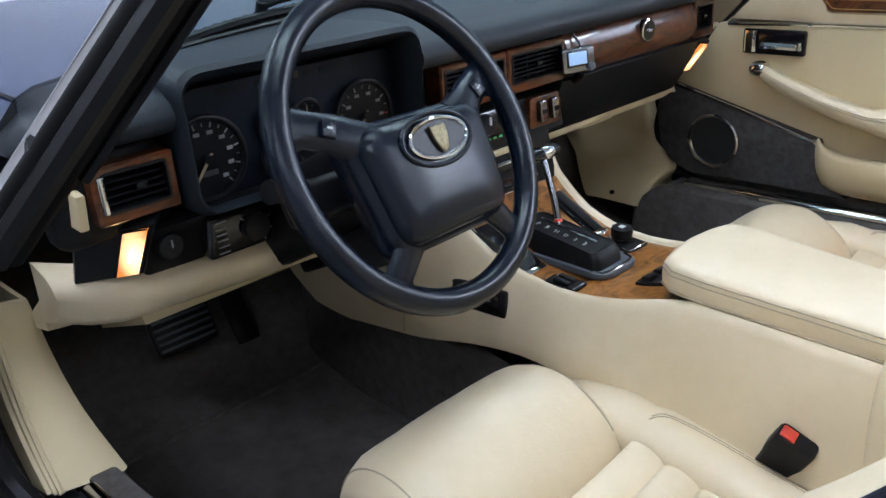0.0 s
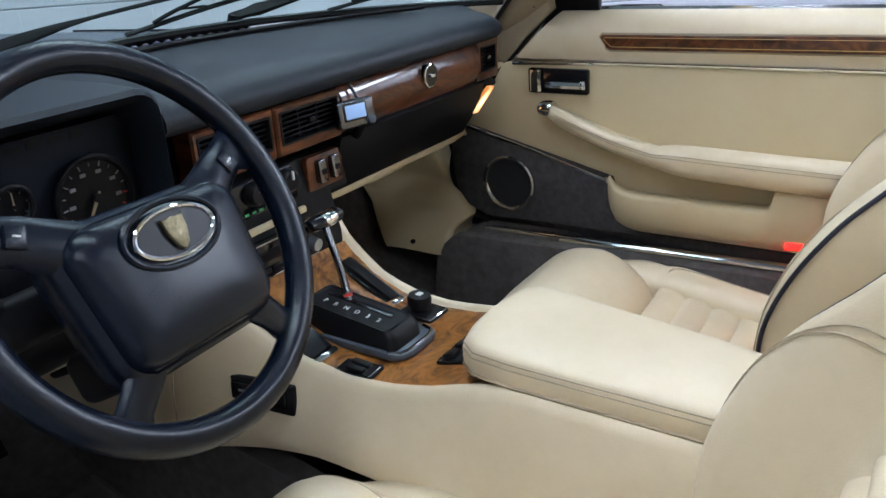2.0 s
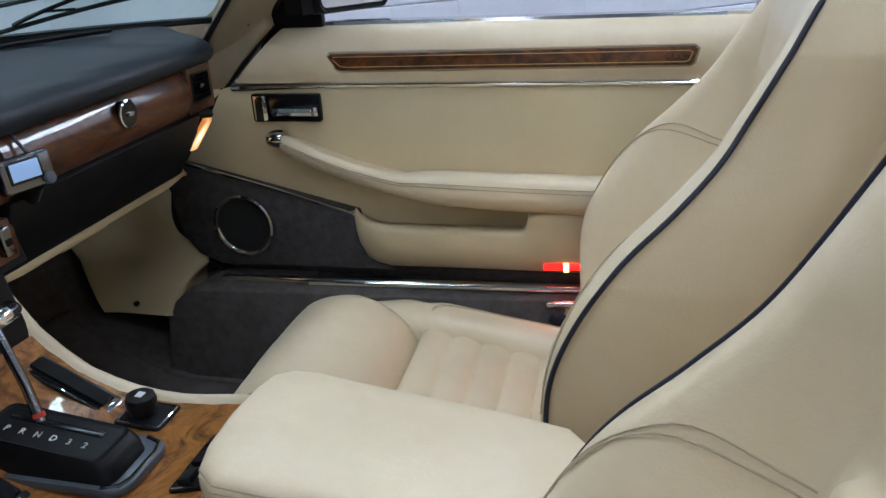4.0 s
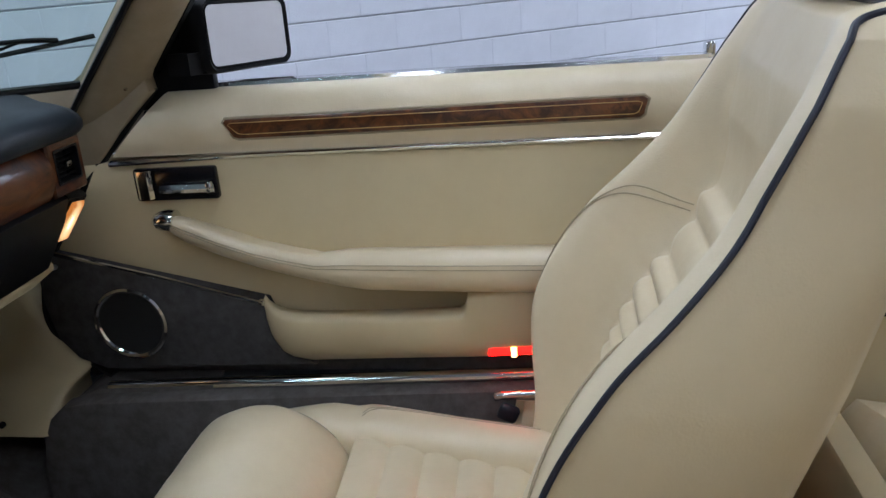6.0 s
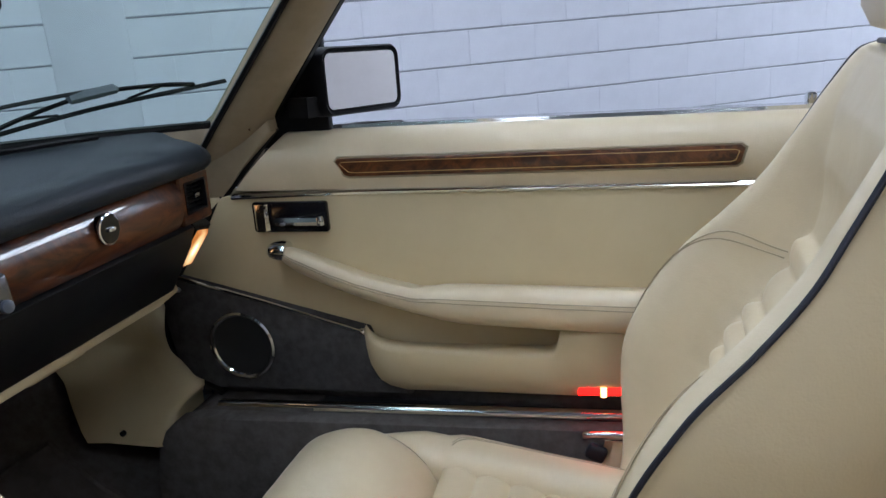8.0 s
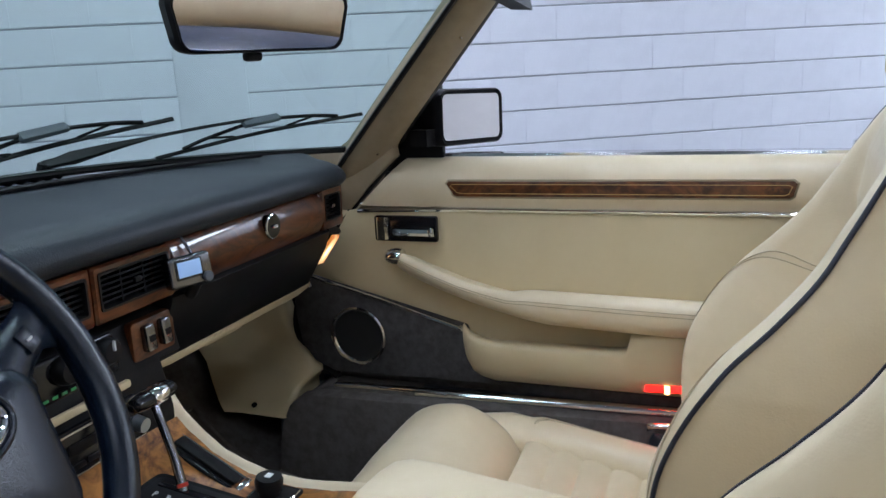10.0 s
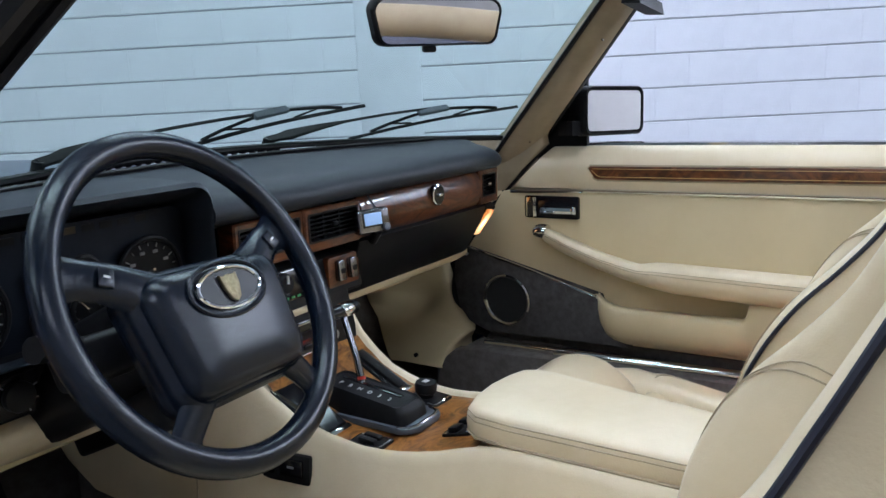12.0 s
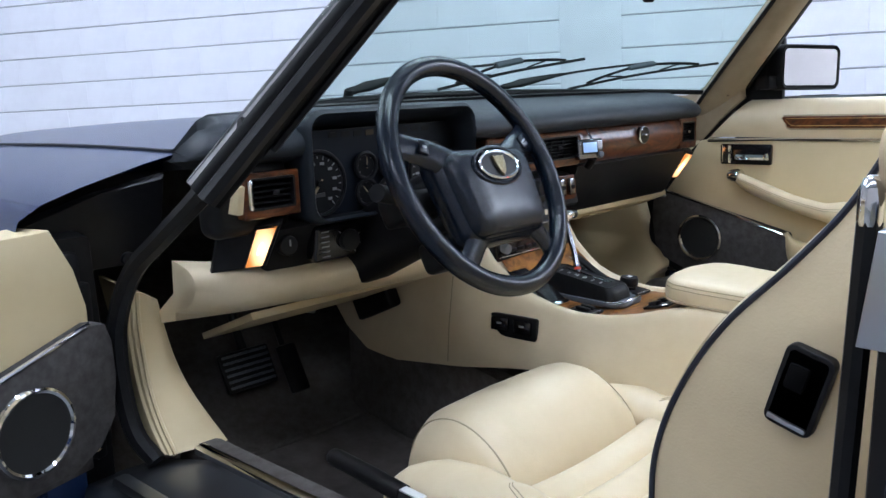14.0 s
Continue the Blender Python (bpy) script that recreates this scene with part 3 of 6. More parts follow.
def bonnet():
    sec = [(0.892, 0.70), (0.885, 0.77), (0.872, 0.808), (0.84, 0.826), (0.78, 0.842), (0.66, 0.862), (0.52, 0.878), (0.36, 0.895), (0.30, 0.903), (0.15, 0.908), (0.0, 0.910)]
    sec = [(-x, z) for x, z in sec] + [(x, z) for x, z in sec[-2::-1]]
    rows = []
    for j in range(13):
        f_ = j / 12
        row = []
        for x, z in sec:
            y0 = table([(0.0, 0.60), (0.5, 0.52), (0.66, 0.44), (0.80, 0.375), (0.9, 0.36)], abs(x))
            row.append((x * (1 - 0.06 * f_ ** 2), lerp(y0, 2.3, f_), z - 0.06 * f_ ** 1.8))
        rows.append(row)
    part("bonnet", loft(rows, False, False), PAINT, car, "dark blue bonnet and wings", sharp=60)
    for s in (1, -1):
        part("shut_line", tube([(s * 0.585, 0.50 + 0.14 * k, 0.8725 - 0.06 * ((0.14 * k) / 1.8) ** 1.8) for k in range(8)], 0.003, 6), RUBBER, car, "dark bonnet shut line")
        part("wing_side", slab([(0.375, 0.14), (0.375, 0.775), (2.3, 0.68), (2.3, 0.14)], "x", s * 0.82, s * 0.880, 0.01), PAINT, car, "dark blue front wing")
        part("hinge_post", slab([(0.40, 0.2), (0.385, 0.62), (0.38, 0.775), (0.50, 0.785), (0.50, 0.2)], "x", s * 0.775, s * 0.858, 0.012), RUBBER, car, "black sealed hinge post")
        # added black sheet: draws the shade inside the gap behind the wing
        part("wing_gap_shade", slab([(s * 0.66, 0.715), (s * 0.64, 0.845), (s * 0.74, 0.826), (s * 0.86, 0.795), (s * 0.86, 0.715)], "y", 0.42, 0.45, 0.006), RUBBER, car, "black sheet for the shade in the inner wing gap")
    part("hinge_bolt", disc((-0.742, 0.345, 0.740), 0.010, 0.012, 16, "y", 0.003), RUBBER, car, "dull black hinge bolt")


bonnet()
part("pillar_foot", slab([(0.140, 0.912), (0.198, 0.856), (0.238, 0.808), (0.36, 0.80), (0.36, 0.922), (0.290, 0.920), (0.252, 0.925), (0.222, 0.945), (0.195, 0.98), (0.150, 0.98)], "x", 0.690, 0.720, 0.005), TAN_TRIM, car, "tan trimmed foot of the windscreen pillar")
part("roof_catch", loft([[(0.442 + 0.06 * k, -0.142 - 0.012 * k + dy, 1.168 - 0.012 * k + dz) for dy, dz in ((-0.016, -0.006), (-0.012, 0.014), (0.012, 0.016), (0.016, -0.004))] for k in (-0.3, 0.2, 0.7, 1.0)]), BLACK, car, "black soft top catch")
part("tan_gap_trim", slab([(0.178, 0.806), (0.168, 0.844), (0.186, 0.846), (0.202, 0.806)], "x", -0.663, -0.653, 0.002), CREAM_V, car)


def rear_quarter(s):
    q = thing("rear_quarter", "dark blue rear body quarter with steel latch plate", "car body", at=(s * 0.75, -0.75, 0.1), group="rear quarters")
    if s < 0:
        q.location += Vector((-0.047, 0.052, 0.000))
    part("outer_panel", slab([(-0.81, 0.14), (-0.80, 0.80), (-0.84, 0.875), (-2.40, 0.82), (-2.40, 0.14)], "x", s * 0.752, s * 0.87, 0.02), PAINT, q, "dark blue rear wing")
    part("latch_plate", slab([(-0.678, 0.838), (-0.684, 0.895), (-0.775, 0.900), (-0.775, 0.838)], "x", s * 0.742, s * 0.757, 0.0025), STEEL, q, "bright steel latch plate")
    for yy, zz in ((-0.704, 0.848), (-0.708, 0.874)):
        part("plate_screw", tube([(s * 0.755, yy, zz), (s * 0.760, yy, zz), (s * 0.763, yy, zz)], [0.0058, 0.0050, 0.0025], 12), CHROME, q)
    part("door_shut", slab([(-0.692, 0.14), (-0.694, 0.834), (-0.81, 0.834), (-0.81, 0.14)], "x", s * 0.700, s * 0.754, 0.008), PAINT, q, "dark blue door shut panel")
    part("striker_plate", bx((s * 0.730, -0.688, 0.62), (0.034, 0.008, 0.09), 0.002), STEEL, q)
    part("post_seal", tube([(s * 0.690, -0.660, 0.888), (s * 0.696, -0.660, 0.80), (s * 0.703, -0.660, 0.70), (s * 0.707, -0.660, 0.60), (s * 0.702, -0.655, 0.47)], 0.007, 8), RUBBER, q, "black rubber door seal")
    part("post_face", slab([(-0.672, 0.20), (-0.674, 0.862), (-0.72, 0.862), (-0.72, 0.20)], "x", s * 0.672, s * 0.712, 0.006), RUBBER, q, "black door post")
    part("chrome_cap", loft([[(s * 0.690 + w * 0.0065 * math.cos(v), -0.660 + w * 0.0062 * math.sin(v), z) for v in [2 * math.pi * k / 24 for k in range(24)]] for w, z in ((1.05, 0.886), (1.1, 0.891), (1.1, 0.899), (1.0, 0.906), (0.75, 0.911), (0.35, 0.913))]), CHROME, q, "chrome door post cap", sharp=70)
    part("inner_trim", slab([(-0.725, 0.25), (-0.725, 0.85), (-0.79, 0.875), (-1.5, 0.87), (-1.5, 0.25)], "x", s * 0.66, s * 0.705, 0.02), CREAM_V, q, "cream rear side trim")
    part("trim_strip", bx((s * 0.657, -0.95, 0.585), (0.012, 0.42, 0.016), 0.004), BLACK, q)


rear_quarter(1)
rear_quarter(-1)


def rear_cabin():
    rb = thing("rear_bench", "cream leather rear bench with dark blue piping", "car seat", at=(0, -1.2, 0.3))
    rings = []
    for i in range(13):
        x = lerp(-0.62, 0.62, i / 12)
        e = 0.03 * (abs(x) > 0.58)
        rings.append([(x, y, z - e) for y, z in ((-0.80, 0.30), (-0.80, 0.46), (-0.83, 0.50), (-1.10, 0.46), (-1.24, 0.44), (-1.28, 0.55), (-1.33, 0.72), (-1.36, 0.82), (-1.40, 0.84), (-1.48, 0.83), (-1.5, 0.30))])
    part("bench_cushion", loft(rings), CREAM, rb)
    part("piping", tube([(x, -1.355, 0.822) for x in [-0.6 + 0.1 * k for k in range(13)]], 0.005, 6), NAVY, rb)
    part("rear_wall", bx((0, -0.775, 0.33), (1.31, 0.04, 0.30), 0.01), CREAM_V, rb, "cream front of the rear bench")
    st = thing("folded_soft_top", "tan folded soft top under stitched cover", "soft top", at=(0, -1.6, 0.88))
    path = spline([(-0.722, -0.612, 0.920), (-0.725, -0.95, 0.95), (-0.66, -1.30, 0.965), (-0.45, -1.52, 0.985), (0, -1.60, 1.0), (0.45, -1.52, 0.985), (0.66, -1.30, 0.965), (0.71, -0.95, 0.95), (0.698, -0.668, 0.926)], 8)
    n = len(path)
    part("cover", tube(path, [(0.020, 0.033, 0.039, 0.044)[min(i, n - 1 - i)] if min(i, n - 1 - i) < 4 else 0.050 for i in range(n)], 16), TANCLOTH, st, "tan stitched soft top cover")
    for s in (1, -1):
        for k in range(3):
            c = Vector((s * 0.704, -0.706 - 0.008 * k, 0.929)) if s > 0 else Vector((-0.723, -0.646 - 0.007 * k, 0.925))
            part("cover_seam", ring((0, 0, 0), 0.0385 + 0.0025 * k, 0.0014, "y", 24), SEAM, st).location = c - Vector((0, -1.6, 0.88))
    part("tail_panel", bx((0, -2.43, 0.52), (1.62, 0.06, 0.62), 0.03, 3), PAINT, car, "dark blue tail panel")
    part("nose_panel", bx((0, 2.30, 0.49), (1.60, 0.06, 0.58), 0.03, 3), PAINT, car, "dark blue nose panel")
    for s in (1, -1):
        for y in (1.32, -1.55):
            tyre = [[(s * (0.735 + dx), y + r * math.cos(v), 0.315 + r * math.sin(v)) for v in [2 * math.pi * k / 32 for k in range(32)]] for dx, r in ((-0.095, 0.22), (-0.10, 0.28), (-0.08, 0.312), (0.0, 0.315), (0.06, 0.312), (0.08, 0.28), (0.075, 0.22))]
            wh = part("wheel", loft(tyre), RUBBER, car, "black road wheel tyre", sharp=50)
            part("rim", disc((s * 0.80, y, 0.315), 0.215, 0.03, 32, "x", 0.008), STEEL, wh, "steel wheel rim")
    part("rear_deck", bx((0, -2.0, 0.86), (1.6, 0.9, 0.06), 0.03, 3), PAINT, car, "dark blue boot lid")


rear_cabin()


# ---- dashboard ----
dash = thing("dashboard", "dark blue leather dashboard with burr walnut veneer fascia", "dashboard", at=(0, 0.30, 0.70))
dash.location += Vector((0, -0.037, -0.003))


def dash_pad():
    rings = []
    for i in range(61):
        x = lerp(-0.690, 0.640, i / 60)
        e = max(0.0, x - 0.590, -x - 0.640) / 0.05
        k = math.sqrt(max(0.0, 1 - min(1, e) ** 2)) * 0.8 + 0.2
        yb = max(base_y(min(abs(x), 0.68)) + 0.050, 0.285)
        prof = [(0.254, 0.873), (0.243, 0.876), (0.236, 0.884), (0.235, 0.894), (0.240, 0.904), (0.252, 0.913), (0.268, 0.919), (0.288, 0.923), (lerp(0.288, yb, 0.3), 0.928),
                (lerp(0.288, yb, 0.6), 0.933), (lerp(0.288, yb, 0.80), 0.936), (lerp(0.288, yb, 0.86), 0.933), (lerp(0.288, yb, 0.92), 0.938), (yb, 0.939), (yb, 0.90), (0.30, 0.86)]
        deep = 0.320 if -0.525 < x < -0.19 else 0.0      # the pad opens for the instruments
        rings.append([(x, max(y + (1 - k) * 0.05, deep), lerp(0.880, z, k)) for y, z in prof])
    part("dash_pad", loft(rings), DASH, dash, "padded dark blue leather dash top")
    part("demist_slot", tube([(x, base_y(x) + 0.005, 0.9395) for x in [-0.5 + 0.05 * k for k in range(21)]], 0.004, 6), BLACK, dash)


dash_pad()


def band(x0, x1, z0, z1, y, bulge, n=12, back=0.03):
    rings = []
    for i in range(n + 1):
        x = lerp(x0, x1, i / n)
        rings.append([(x, y - bulge * (math.sin(math.pi * j / 10) ** 0.8), lerp(z0, z1, j / 10)) for j in range(11)] + [(x, y + back, z1), (x, y + back, z0)])
    return loft(rings)


glove = part("glovebox_lid", band(0.138, 0.533, 0.803, 0.873, 0.258, 0.014, 20), WALNUT, dash, "glossy burr walnut glovebox lid")
part("lock_ring", ring((0.362, 0.2405, 0.848), 0.0175, 0.0026), CHROME, glove, "chrome lock ring")
part("lock_barrel", disc((0.362, 0.2465, 0.848), 0.0175, 0.018), GLOSSBLACK, glove)
part("lock_key_bar", bx((0.362, 0.2365, 0.848), (0.012, 0.006, 0.005), 0.0015), CHROME, glove)


def vent(x0, x1, z0, z1, y, border, upright=0, chrome=False, knob=False):
    """A slatted outlet in a veneer surround; border: the veneer's width at the sides, below and above."""
    fs, fb, ft = border
    u0, u1, w0, w1 = x0 + fs, x1 - fs, z0 + fb, z1 - ft
    xm, zm, um, wm = (x0 + x1) / 2, (z0 + z1) / 2, (u0 + u1) / 2, (w0 + w1) / 2
    v = part("air_vent", bx((um, y + 0.034, wm), (u1 - u0 + 0.012, 0.01, w1 - w0 + 0.012)), GLOSSBLACK, dash, "slatted fresh-air vent")

    def hole(grow, r):
        return rrect(um, wm, u1 - u0 + 2 * grow, w1 - w0 + 2 * grow, r, 3)
    rings = [[(x, y + 0.03, z) for x, z in rrect(xm, zm, x1 - x0, z1 - z0, 0.003, 3)], [(x, y + 0.001, z) for x, z in rrect(xm, zm, x1 - x0, z1 - z0, 0.003, 3)],
             [(x, y - 0.002, z) for x, z in rrect(xm, zm, x1 - x0 - 0.005, z1 - z0 - 0.005, 0.003, 3)], [(x, y - 0.002, z) for x, z in hole(0.003, 0.004)], [(x, y + 0.028, z) for x, z in hole(0.002, 0.003)]]
    part("vent_frame", loft(rings, True, False), WALNUT, v, "burr walnut vent surround")
    part("vent_bezel", loft([[(x, y - dy, z) for x, z in hole(g, 0.003)] for g, dy in ((0.003, -0.020), (0.0028, 0.0035), (0.0, 0.0035), (-0.0004, -0.020))], True, False), BLACK, v, "thin black vent rim")
    n = max(4, round((w1 - w0) / 0.0072))
    for k in range(n):
        zc = lerp(w0, w1, (k + 0.5) / n)
        part("slat", bx((um, y + 0.010, zc), (u1 - u0 - 0.002, 0.016, 0.0024), m=pose(0, 0, 0, -22)), VENTBLACK, v)
    for k in range(upright):
        xc = lerp(u0, u1, (k + 1) / (upright + 1))
        part("divider", bx((xc, y + 0.012, wm), (0.003, 0.018, w1 - w0)), VENTBLACK, v)
    part("thumb_tab", bx((um + 0.006, y + 0.001, wm), (0.012, 0.006, 0.007), 0.002), CHROME if knob else BLACK, v)
    if chrome:
        part("chrome_edge", bx((u0 - 0.004, y - 0.004, wm), (0.007, 0.006, w1 - w0 + 0.002), 0.002), CHROME, v)
    return v


vent(-0.632, -0.541, 0.794, 0.858, 0.247, (0.012, 0.015, 0.010), 0, True)
vent(-0.140, -0.002, 0.803, 0.871, 0.250, (0.010, 0.017, 0.011), 2)
vent(0.001, 0.136, 0.803, 0.871, 0.250, (0.010, 0.017, 0.011), 2)
vent(0.536, 0.614, 0.803, 0.876, 0.252, (0.014, 0.018, 0.014), 0, knob=True)

LOWER = [(0.262, 0.804), (0.252, 0.798), (0.262, 0.768), (0.302, 0.700), (0.312, 0.694), (0.325, 0.704), (0.33, 0.804)]
part("lower_panel", slab(LOWER, "x", 0.135, 0.566, 0.004), BLACK, dash, "black padded lower fascia")
lowleft = part("lower_panel", slab([(0.262, 0.778), (0.252, 0.773), (0.257, 0.762), (0.286, 0.718), (0.292, 0.706), (0.33, 0.704), (0.34, 0.778)], "x", -0.582, -0.16, 0.006), BLACK, dash, "black lower fascia with switches")
part("fascia_end", bx((-0.606, 0.292, 0.822), (0.128, 0.05, 0.110), 0.018, 4), BLACK, dash)
part("fascia_end", bx((0.572, 0.290, 0.83), (0.090, 0.04, 0.095), 0.006), BLACK, dash)
LAMPS = [[(0.573, 0.218, 0.787), (0.606, 0.221, 0.781), (0.604, 0.260, 0.7255), (0.573, 0.262, 0.7285)],
         [(-0.586, 0.207, 0.777), (-0.606, 0.226, 0.774), (-0.614, 0.251, 0.718), (-0.595, 0.236, 0.720)]]
for corners in LAMPS:
    q = [Vector(p) for p in corners]
    across, down = (q[1] - q[0]).normalized(), (q[3] - q[0]).normalized()
    n_ = across.cross(down).normalized()
    if n_.y > 0:
        n_ = -n_
    mid = (q[0] + q[1] + q[2] + q[3]) / 4
    lamp = thing("courtesy_lamp", "lit warm amber courtesy lamp set in black fascia", "lamp", at=q[2], group="courtesy lamps")
    part("lens", loft([[p - n_ * 0.012 for p in q], [p + n_ * 0.002 for p in q], [p.lerp(mid, 0.14) + n_ * 0.005 for p in q]]), DOORLAMP, lamp, "lit amber lens")
    part("bulb", loft([[mid + across * (0.0030 * k * math.cos(a)) + down * (0.012 * k * math.sin(a)) + n_ * o for a in [2 * math.pi * v / 14 for v in range(14)]] for k, o in ((1.0, 0.0045), (0.85, 0.0058), (0.4, 0.0064))]), BULB, lamp, "white hot bulb")
    part("bezel", tube([p - n_ * 0.001 for p in q], 0.0022, 6, True), BLACK, lamp)
    wide = [q[0] - across * 0.006 - down * 0.006, q[1] + across * (0.060 if mid.x < 0 else 0.014) - down * 0.006, q[2] + across * (0.052 if mid.x < 0 else 0.014) + down * 0.006, q[3] - across * 0.006 + down * 0.006]
    part("lamp_housing", loft([[p - n_ * 0.060 for p in wide], [p - n_ * 0.008 for p in wide], [p.lerp(mid, 0.05) - n_ * 0.003 for p in wide]]), BLACK, lamp, "black fascia corner round the lens")


def knee(x0, x1, prof, sub=16, tip=0.0):
    rings = []
    for i in range(sub + 1):
        x = lerp(x0, x1, i / sub)
        e = min(1.0, min(i, sub - i) / 2.0)
        wrap = 0.05 * max(0.0, (-0.600 - x) / 0.068) ** 2
        rings.append([(x, min(y + wrap, max(y, 0.40)) + 0.01 * (1 - e), z - tip * (x + 0.435)) for y, z in prof])
    return loft(rings)


part("knee_panel", knee(-0.668, -0.165, [(p.y, p.z) for p in spline([(0, 0.345, 0.712), (0, 0.305, 0.706), (0, 0.284, 0.695), (0, 0.279, 0.678), (0, 0.293, 0.656), (0, 0.322, 0.639), (0, 0.352, 0.630), (0, 0.46, 0.602)], 4)] + [(0.46, 0.62), (0.35, 0.66)], tip=0.054), CREAM, dash, "cream padded knee panel")
part("under_flap", slab([(0.352, 0.632), (0.345, 0.622), (0.512, 0.556), (0.517, 0.566)], "x", -0.575, -0.16, 0.002), CREAM_V, dash, "cream under-dash flap")
part("knee_panel", knee(0.135, 0.600, [(p.y, p.z) for p in spline([(0, 0.315, 0.698), (0, 0.311, 0.688), (0, 0.325, 0.676), (0, 0.42, 0.643), (0, 0.60, 0.60)], 4)] + [(0.60, 0.62), (0.34, 0.704)]), CREAM_V, dash, "cream under-dash panel")
part("strip_hinge", bx((0.34, 0.345, 0.668), (0.10, 0.03, 0.006), 0.002, 2, pose(0, 0, 0, -20)), CREAM_V, dash)
part("flap_clip", tube([(0.60, 0.33, 0.685), (0.63, 0.34, 0.675), (0.63, 0.36, 0.675)], 0.004), STEEL, dash)


def dial(b, gx, gz, r, ticks, a0, a1, needle, y=0.248, red=None, small=False):
    g = part("gauge", disc((gx, y, gz), r, 0.006, 40), BLACK, b, "round black dial with white markings")
    part("gauge_ring", ring((gx, y - 0.005, gz), r + 0.002, 0.0035, "y", 40), BLACK, g)
    for k in range(ticks):
        a = radians(lerp(a0, a1, k / (ticks - 1)))
        rm = r * 0.86
        big = k % 2 == 0
        part("tick", bx((gx + rm * math.cos(a), y - 0.0045, gz + rm * math.sin(a)), (r * (0.13 if big else 0.09), 0.001, r * (0.035 if big else 0.022)), m=pose(0, 0, 0, 0, -math.degrees(a), 0)),
             REDMARK if red and k >= red else DIALWHITE, g)
        if big and not small:
            rn = r * 0.67
            part("numeral_bar", bx((gx + rn * math.cos(a), y - 0.0045, gz + rn * math.sin(a)), (r * 0.16, 0.001, r * 0.09)), DIALWHITE, g)
    an = radians(needle)
    part("needle", loft([[(gx + r * q * math.cos(an) - w * math.sin(an) * sgn, y - 0.007 + dy, gz + r * q * math.sin(an) + w * math.cos(an) * sgn) for sgn, dy in ((1, 0), (-1, 0), (-1, -0.0015), (1, -0.0015))] for q, w in ((-0.18, r * 0.03), (0.0, r * 0.045), (0.82, r * 0.02))]), AMBER, g, "amber needle")
    part("needle_hub", disc((gx, y - 0.008, gz), r * 0.12, 0.006, 16), BLACK, g)


def binnacle():
    cx, cz, w, h = -0.360, 0.857, 0.352, 0.168
    out = rrect(cx, cz, w, h, 0.028)
    inn = rrect(cx, cz - 0.003, w - 0.024, h - 0.022, 0.022)
    rings = [[(x, 0.44, min(z, 0.936)) for x, z in out], [(x, 0.30, min(z, 0.948)) for x, z in out], [(x, 0.250, z - 0.002) for x, z in out], [(x, 0.233, z) for x, z in rrect(cx, cz, w - 0.004, h - 0.004, 0.028)],
             [(x, 0.227, z) for x, z in rrect(cx, cz - 0.001, w - 0.014, h - 0.013, 0.026)], [(x, 0.233, z) for x, z in inn], [(x, 0.300, z) for x, z in rrect(cx + 0.006, cz - 0.018, w - 0.044, h - 0.030, 0.018)]]
    b = part("instrument_binnacle", loft(rings, True, True), DASH, dash, "hooded instrument binnacle")
    part("gauge_panel", slab(rrect(cx + 0.006, cz - 0.018, w - 0.045, h - 0.031, 0.017), "y", 0.277, 0.2995), GAUGEBLUE, b)
    dial(b, -0.492, 0.829, 0.046, 19, 230, -50, 232, y=0.273)
    dial(b, -0.262, 0.829, 0.043, 15, 225, -45, 238, red=12, y=0.273)
    for gx in (-0.400, -0.352):
        for gz in (0.806, 0.848):
            dial(b, gx, gz, 0.018, 7, 215, -35, 130 - 40 * (gz > 0.83), small=True, y=0.273)
    for k in range(9):
        part("warning_light", bx((-0.455 + 0.024 * k, 0.2767, 0.899), (0.016, 0.001, 0.008)), AMBERDIM if k in (3, 4) else BLACK, b)
    part("odometer", bx((-0.492, 0.2686, 0.812), (0.022, 0.001, 0.006)), SMOKE, b)


binnacle()


def left_controls():
    p = lowleft
    part("lamp_switch", disc((-0.560, 0.262, 0.748), 0.015, 0.018, 20, "y", 0.003), BLACK, p, "round black lamp switch")
    part("lamp_switch_mark", bx((-0.560, 0.2515, 0.752), (0.002, 0.002, 0.009)), DIALWHITE, p)
    t_ = part("light_control", bx((-0.475, 0.262, 0.742), (0.085, 0.026, 0.056), 0.006, 3, pose(0, 0, 0, 10)), GLOSSBLACK, p, "black lighting control with white symbols")
    part("control_dial", disc((-0.458, 0.245, 0.742), 0.017, 0.012, 24, "y", 0.002), BLACK, t_)
    for k in range(6):
        part("symbol_bar", bx((-0.502, 0.246, 0.760 - 0.0075 * k), (0.014, 0.001, 0.0018)), DIALWHITE, t_)
    for a in (20, 60, 100, 140, -20, -60):
        part("symbol_bar", bx((-0.458 + 0.021 * math.cos(radians(a)), 0.2465, 0.742 + 0.021 * math.sin(radians(a))), (0.005, 0.001, 0.0016), m=pose(0, 0, 0, 0, -a)), DIALWHITE, t_)


left_controls()


